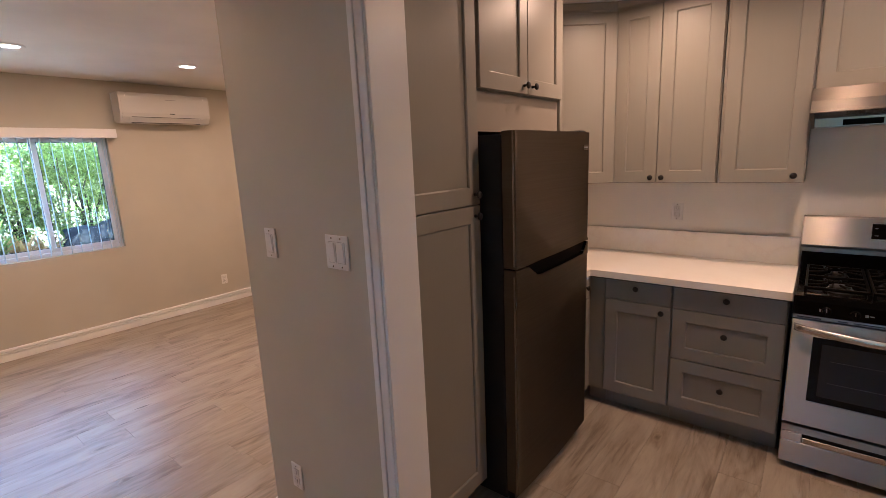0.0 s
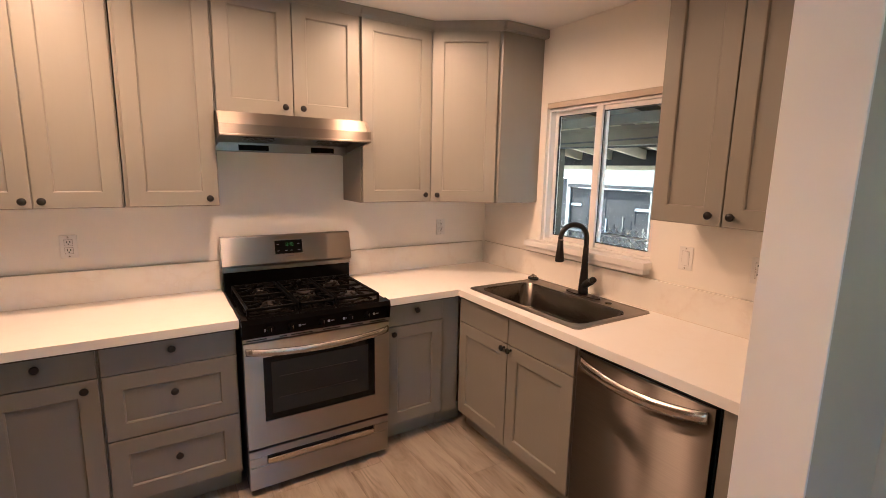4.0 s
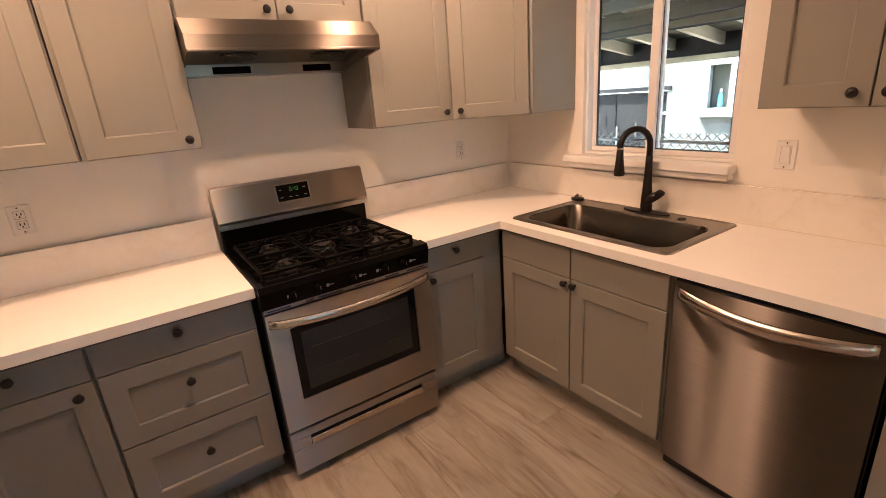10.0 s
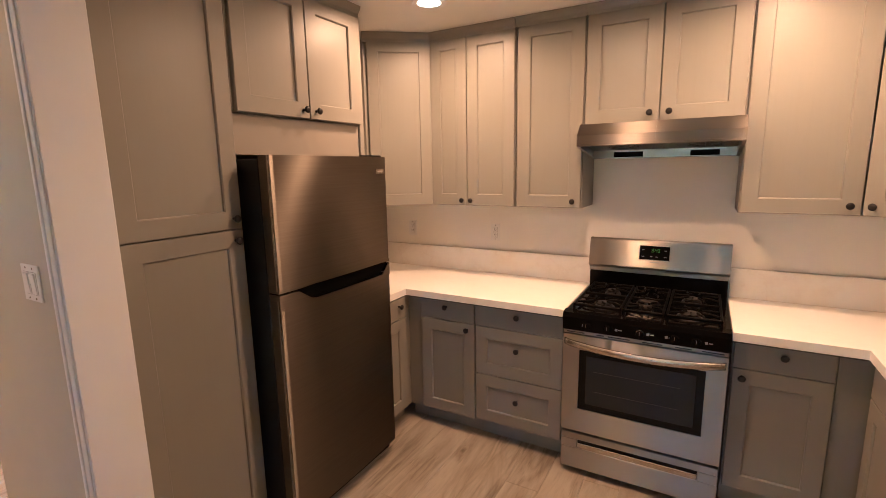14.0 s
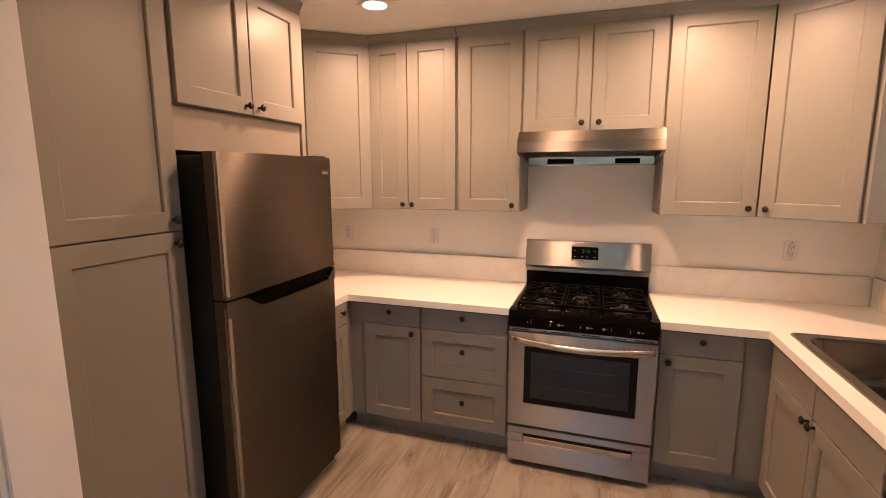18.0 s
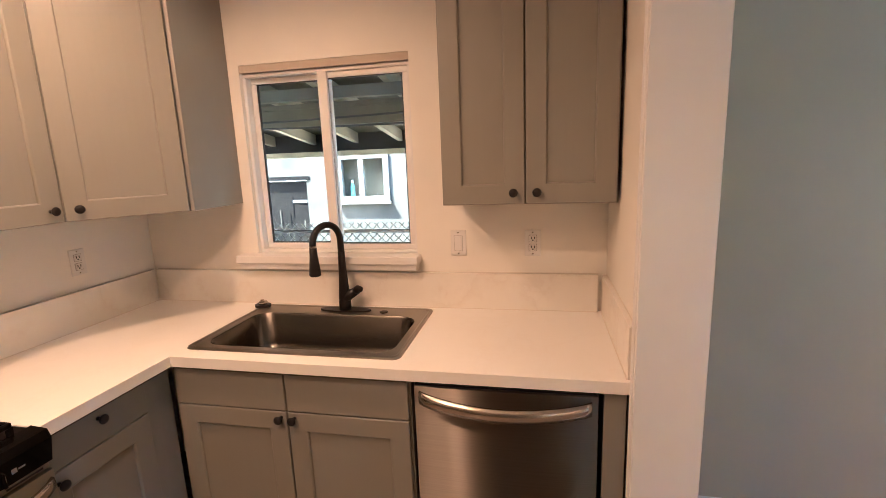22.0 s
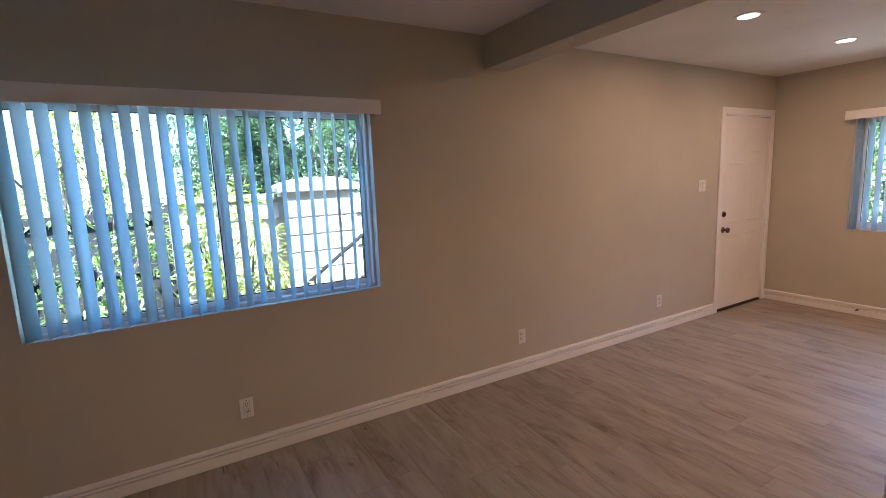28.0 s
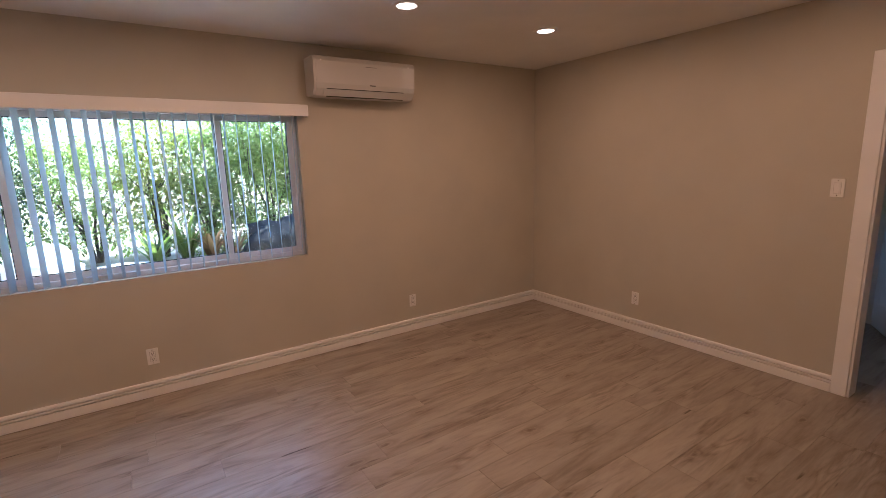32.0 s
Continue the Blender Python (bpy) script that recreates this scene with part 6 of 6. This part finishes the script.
for i, (x, y, h) in enumerate(((-7.0, 0.5, 0.5), (-7.2, 2.75, 0.85), (-7.25, 3.05, 0.75), (-7.1, 2.4, 0.6), (-7.1, 3.3, 0.6))):
    strap_plant(x, y, h, 34, M_STRAP if i % 2 else M_DRYLEAF, 100 + i, "strap-leaved garden plant with dry leaves", bank(x, y) - 0.02)
lump("boulder", -7.0, 1.30, bank(-7.0, 1.3) + 0.12, 0.26, 0.34, 0.30, M_ROCK, "large pale sunlit boulder in the garden", "rock", 4)
lump("boulder", -6.9, 2.05, bank(-6.9, 2.05) + 0.02, 0.20, 0.45, 0.12, M_ROCK, "low pale rock in the garden", "rock", 9)
lump("boulder", -6.95, 3.95, bank(-6.95, 3.95) + 0.08, 0.35, 0.62, 0.46, M_DARKROCK, "dark sloping rock in the garden", "rock", 14)
for i in range(16):
    _r2 = random.Random(200 + i)
    x, y, a = _r2.uniform(-7.3, -6.5), _r2.uniform(0.6, 3.6), _r2.uniform(-0.6, 0.6)
    L = _r2.uniform(0.4, 1.0)
    ob = tagged(new("fallen_branch", mesh_of("fallen_branch", tube(B(), [(-L / 2 * math.sin(a), -L / 2 * math.cos(a), 0.02), (0.03, 0, 0.05), (L / 2 * math.sin(a), L / 2 * math.cos(a), 0.02)], 0.018, 6, [0.02, 0.016, 0.008]), M_BARK if i % 3 else M_ROCK)),
                "dry fallen branch on the ground", "branch", "fallen branches")
    ob.location = (x, y, bank(x, y) + 0.01)

# --- beyond the kitchen window: carport roof, neighbour's wall, wire fence ---
NX = 6.65
house = tagged(thing("neighbour_house", pose(0, 0, GZ), "pale stucco neighbouring house with a white window and grey door", "house"), kind="structure")
win = (4.93, 5.53, 1.58, 2.10)
dr = (5.98, 7.37, 0, 1.83)
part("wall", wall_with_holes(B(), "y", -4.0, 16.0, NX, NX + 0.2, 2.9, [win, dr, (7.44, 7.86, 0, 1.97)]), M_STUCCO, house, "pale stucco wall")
part("roof", bx(NX - 0.05, NX + 6, -4.4, 16.4, 2.9, 3.05), M_RAFTER, house, "roof edge")
part("room_back", bx(NX + 1.2, NX + 1.3, 3.8, 6.6, 0, 2.9), M_GREYDOOR, house, "dark room behind the window")
# added panel: its grey-green gives the unlit room the brightness of a lit one
part("room_tone_panel", bx(NX + 0.14, NX + 0.15, win[0], win[1], win[2], win[3]), M_WOODGREY, house, "added grey-green panel for the room's brightness behind the pane")
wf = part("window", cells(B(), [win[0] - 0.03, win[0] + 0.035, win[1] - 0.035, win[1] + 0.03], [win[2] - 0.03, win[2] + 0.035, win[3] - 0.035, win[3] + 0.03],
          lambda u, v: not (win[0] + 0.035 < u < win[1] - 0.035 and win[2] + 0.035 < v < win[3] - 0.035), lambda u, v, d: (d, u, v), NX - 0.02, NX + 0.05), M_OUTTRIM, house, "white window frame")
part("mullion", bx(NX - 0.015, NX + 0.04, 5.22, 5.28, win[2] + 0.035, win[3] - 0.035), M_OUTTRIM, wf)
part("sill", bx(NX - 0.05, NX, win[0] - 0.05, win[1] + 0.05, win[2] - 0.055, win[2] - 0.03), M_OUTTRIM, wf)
part("pane", bx(NX + 0.02, NX + 0.024, win[0] + 0.03, win[1] - 0.03, win[2] + 0.03, win[3] - 0.03), M_GLASS, wf, shadow=False)
gd = part("door", bx(NX + 0.03, NX + 0.08, dr[0] + 0.01, dr[1] - 0.01, 0.01, dr[3] - 0.01), M_GREYDOOR, house, "flat grey door with strap hinges")
for z in (0.4, 1.55):
    part("strap_hinge", bx(NX + 0.022, NX + 0.030, dr[0] + 0.02, dr[0] + 0.22, z, z + 0.035), M_GALV, gd)
    part("strap_hinge", bx(NX + 0.022, NX + 0.030, dr[1] - 0.22, dr[1] - 0.02, z, z + 0.035), M_GALV, gd)
part("meeting_gap", bx(NX + 0.026, NX + 0.031, 6.69, 6.70, 0.01, dr[3] - 0.01), M_POCKET, gd, "dark gap between the leaves")
part("hasp", bx(NX + 0.018, NX + 0.030, 6.66, 6.68, 1.15, 1.40), M_GALV, gd)
for k in range(26):
    _rs = random.Random(700 + k)
    _yy, _zz, _hh = _rs.uniform(dr[0] + 0.05, dr[1] - 0.05), _rs.uniform(0.6, 1.5), _rs.uniform(0.08, 0.30)
    part("paint_scuff", bx(NX + 0.0285, NX + 0.0301, _yy, _yy + _rs.uniform(0.006, 0.02), _zz, min(_zz + _hh, 1.7)), M_WOODGREY if k % 2 else M_POCKET, gd)
part("second_door", bx(NX + 0.03, NX + 0.08, 7.45, 7.85, 0.01, 1.96), M_GREYDOOR, house, "dark narrow door")
part("door_head", bx(NX - 0.01, NX, dr[0] - 0.05, dr[1] + 0.05, dr[3], dr[3] + 0.05), M_GREYDOOR, house)
btl = thing("spray_bottle", pose(NX + 0.07, 5.40, GZ + win[2] + 0.036), "pale blue plastic bottle on the window sill", "bottle")
part("bottle_body", lathe(B(), [(0.028, 0), (0.029, 0.10), (0.018, 0.14), (0.011, 0.165)], (0, 0, 0), "z", 14), M_BOTTLE, btl, smooth=True)
part("cap", lathe(B(), [(0.013, 0.165), (0.013, 0.19), (0.010, 0.197)], (0, 0, 0), "z", 12), M_PLASTIC, btl)

carport = thing("carport", pose(0, 0, 0), "open carport with painted rafters and grey beams", "carport")


def rz(x):
    return 1.771 + (5.2 - x) * 0.155


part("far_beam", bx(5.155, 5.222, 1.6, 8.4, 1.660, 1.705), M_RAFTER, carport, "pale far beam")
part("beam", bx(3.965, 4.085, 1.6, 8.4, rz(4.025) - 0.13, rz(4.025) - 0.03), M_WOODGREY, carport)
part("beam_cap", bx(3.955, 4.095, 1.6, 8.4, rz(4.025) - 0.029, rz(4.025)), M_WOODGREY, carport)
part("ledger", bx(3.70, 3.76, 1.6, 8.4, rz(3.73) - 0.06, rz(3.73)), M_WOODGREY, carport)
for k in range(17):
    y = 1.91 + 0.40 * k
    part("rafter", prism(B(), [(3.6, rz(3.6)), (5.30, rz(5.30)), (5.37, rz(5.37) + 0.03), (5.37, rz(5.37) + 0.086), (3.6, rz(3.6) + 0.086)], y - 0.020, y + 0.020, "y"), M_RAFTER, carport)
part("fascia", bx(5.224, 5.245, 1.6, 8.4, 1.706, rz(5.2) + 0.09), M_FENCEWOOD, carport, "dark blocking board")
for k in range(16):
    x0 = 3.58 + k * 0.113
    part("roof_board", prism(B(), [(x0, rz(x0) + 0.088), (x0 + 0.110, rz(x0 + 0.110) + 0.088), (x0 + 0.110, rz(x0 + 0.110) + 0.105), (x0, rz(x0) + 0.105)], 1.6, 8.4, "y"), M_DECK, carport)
part("pillar", bx(3.86, 4.06, 5.03, 5.30, GZ, rz(4.0) - 0.12), M_STUCCO, carport, "pale stucco pillar")
part("post", bx(3.98, 4.07, 2.81, 2.91, GZ, rz(4.02) - 0.13), M_STUCCO, carport, "pale stucco post")
for k, (z0, z1) in enumerate(((1.876, 1.837), (1.797, 1.863))):
    pts = [(3.63 + 0.08 * k, 2.53 + 0.46 * i, z0 + (z1 - z0) * i / 9 - 0.033 * math.sin(math.pi * i / 9)) for i in range(10)]
    tagged(new("overhead_cable", mesh_of("overhead_cable", tube(B(), pts, 0.006, 6), M_CABLE)), "thin black cable under the carport", "cable")
wf2 = thing("chain_link_fence", pose(4.35, 0, GZ), "galvanised chain-link fence with diamond wire", "fence")
H0 = 1.60
part("top_rail", tube(B(), [(0, 1.6, H0 - 0.06), (0, 8.0, H0 - 0.06)], 0.012, 8), M_GALV, wf2)
for y in (1.9, 3.55, 5.7, 7.3):
    part("post", tube(B(), [(0.03, y, 0), (0.03, y, H0)], 0.018, 8), M_GALV, wf2)
bm = B()
pitch = 0.062
for k in range(-10, 130):
    for sgn in (1, -1):
        y0 = 1.0 + k * pitch
        a, b = (y0, 0.0), (y0 + sgn * H0, H0)
        pa, pb = Vector((0.003 * sgn, a[0], 0.02)), Vector((0.003 * sgn, b[0], b[1]))
        if max(a[0], b[0]) < 3.4 or min(a[0], b[0]) > 6.6:
            continue
        d = (pb - pa).normalized()
        u = d.cross(Vector((1, 0, 0))).normalized() * 0.0036
        w = Vector((0.0036, 0, 0))
        q = [bm.verts.new(p + o) for p in (pa, pb) for o in (u, w, -u, -w)]
        for i in range(4):
            j = (i + 1) % 4
            bm.faces.new((q[i], q[j], q[4 + j], q[4 + i]))
tagged(part("wire_mesh", bm, M_GALV, wf2, "woven diamond wire"), kind="stuff")


# ---------- floor: planks run from the entry wall to the kitchen ----------
floor = setting("floor", bx(WEST - 0.16, KE + 0.135, SOUTH - 0.16, NORTH + 2.3, -0.10, -0.006), M_JOINT, "grey oak vinyl plank floor", "floor")
PW_, PL_ = 0.182, 1.22


def plank_mesh(w, l):
    bm = B()
    g, b = 0.0005, 0.0006
    x0, x1, y0, y1 = g, w - g, g, l - g
    lo = [bm.verts.new((x, y, -0.0058)) for x, y in ((x0, y0), (x1, y0), (x1, y1), (x0, y1))]
    md = [bm.verts.new((x, y, -b)) for x, y in ((x0, y0), (x1, y0), (x1, y1), (x0, y1))]
    hi = [bm.verts.new((x, y, 0)) for x, y in ((x0 + b, y0 + b), (x1 - b, y0 + b), (x1 - b, y1 - b), (x0 + b, y1 - b))]
    for a, c in ((lo, md), (md, hi)):
        for i in range(4):
            j = (i + 1) % 4
            bm.faces.new((a[i], a[j], c[j], c[i]))
    bm.faces.new(hi)
    return mesh_of("plank", bm, M_PLANK)


_plank_cache = {}
_rnd = random.Random(11)
_x = WEST
while _x < KE:
    _x2 = min(_x + PW_, KE)
    _y = SOUTH - _rnd.uniform(0.1, PL_ - 0.1)
    # the hallway strip goes on past the living room
    _end = HALL_END if _x2 < LE and _x > -3.0 else (NORTH if _x2 < LE else KN)
    while _y < _end:
        _a, _b2 = max(_y, SOUTH), min(_y + PL_, _end)
        if _b2 - _a > 0.02:
            _key = (round(_x2 - _x, 4), round(_b2 - _a, 4))
            if _key not in _plank_cache:
                _plank_cache[_key] = plank_mesh(*_key)
            _p = new("plank", _plank_cache[_key])
            _p.parent = floor
            _p.location = (_x, _a, 0)
        _y += PL_
    _x = _x2
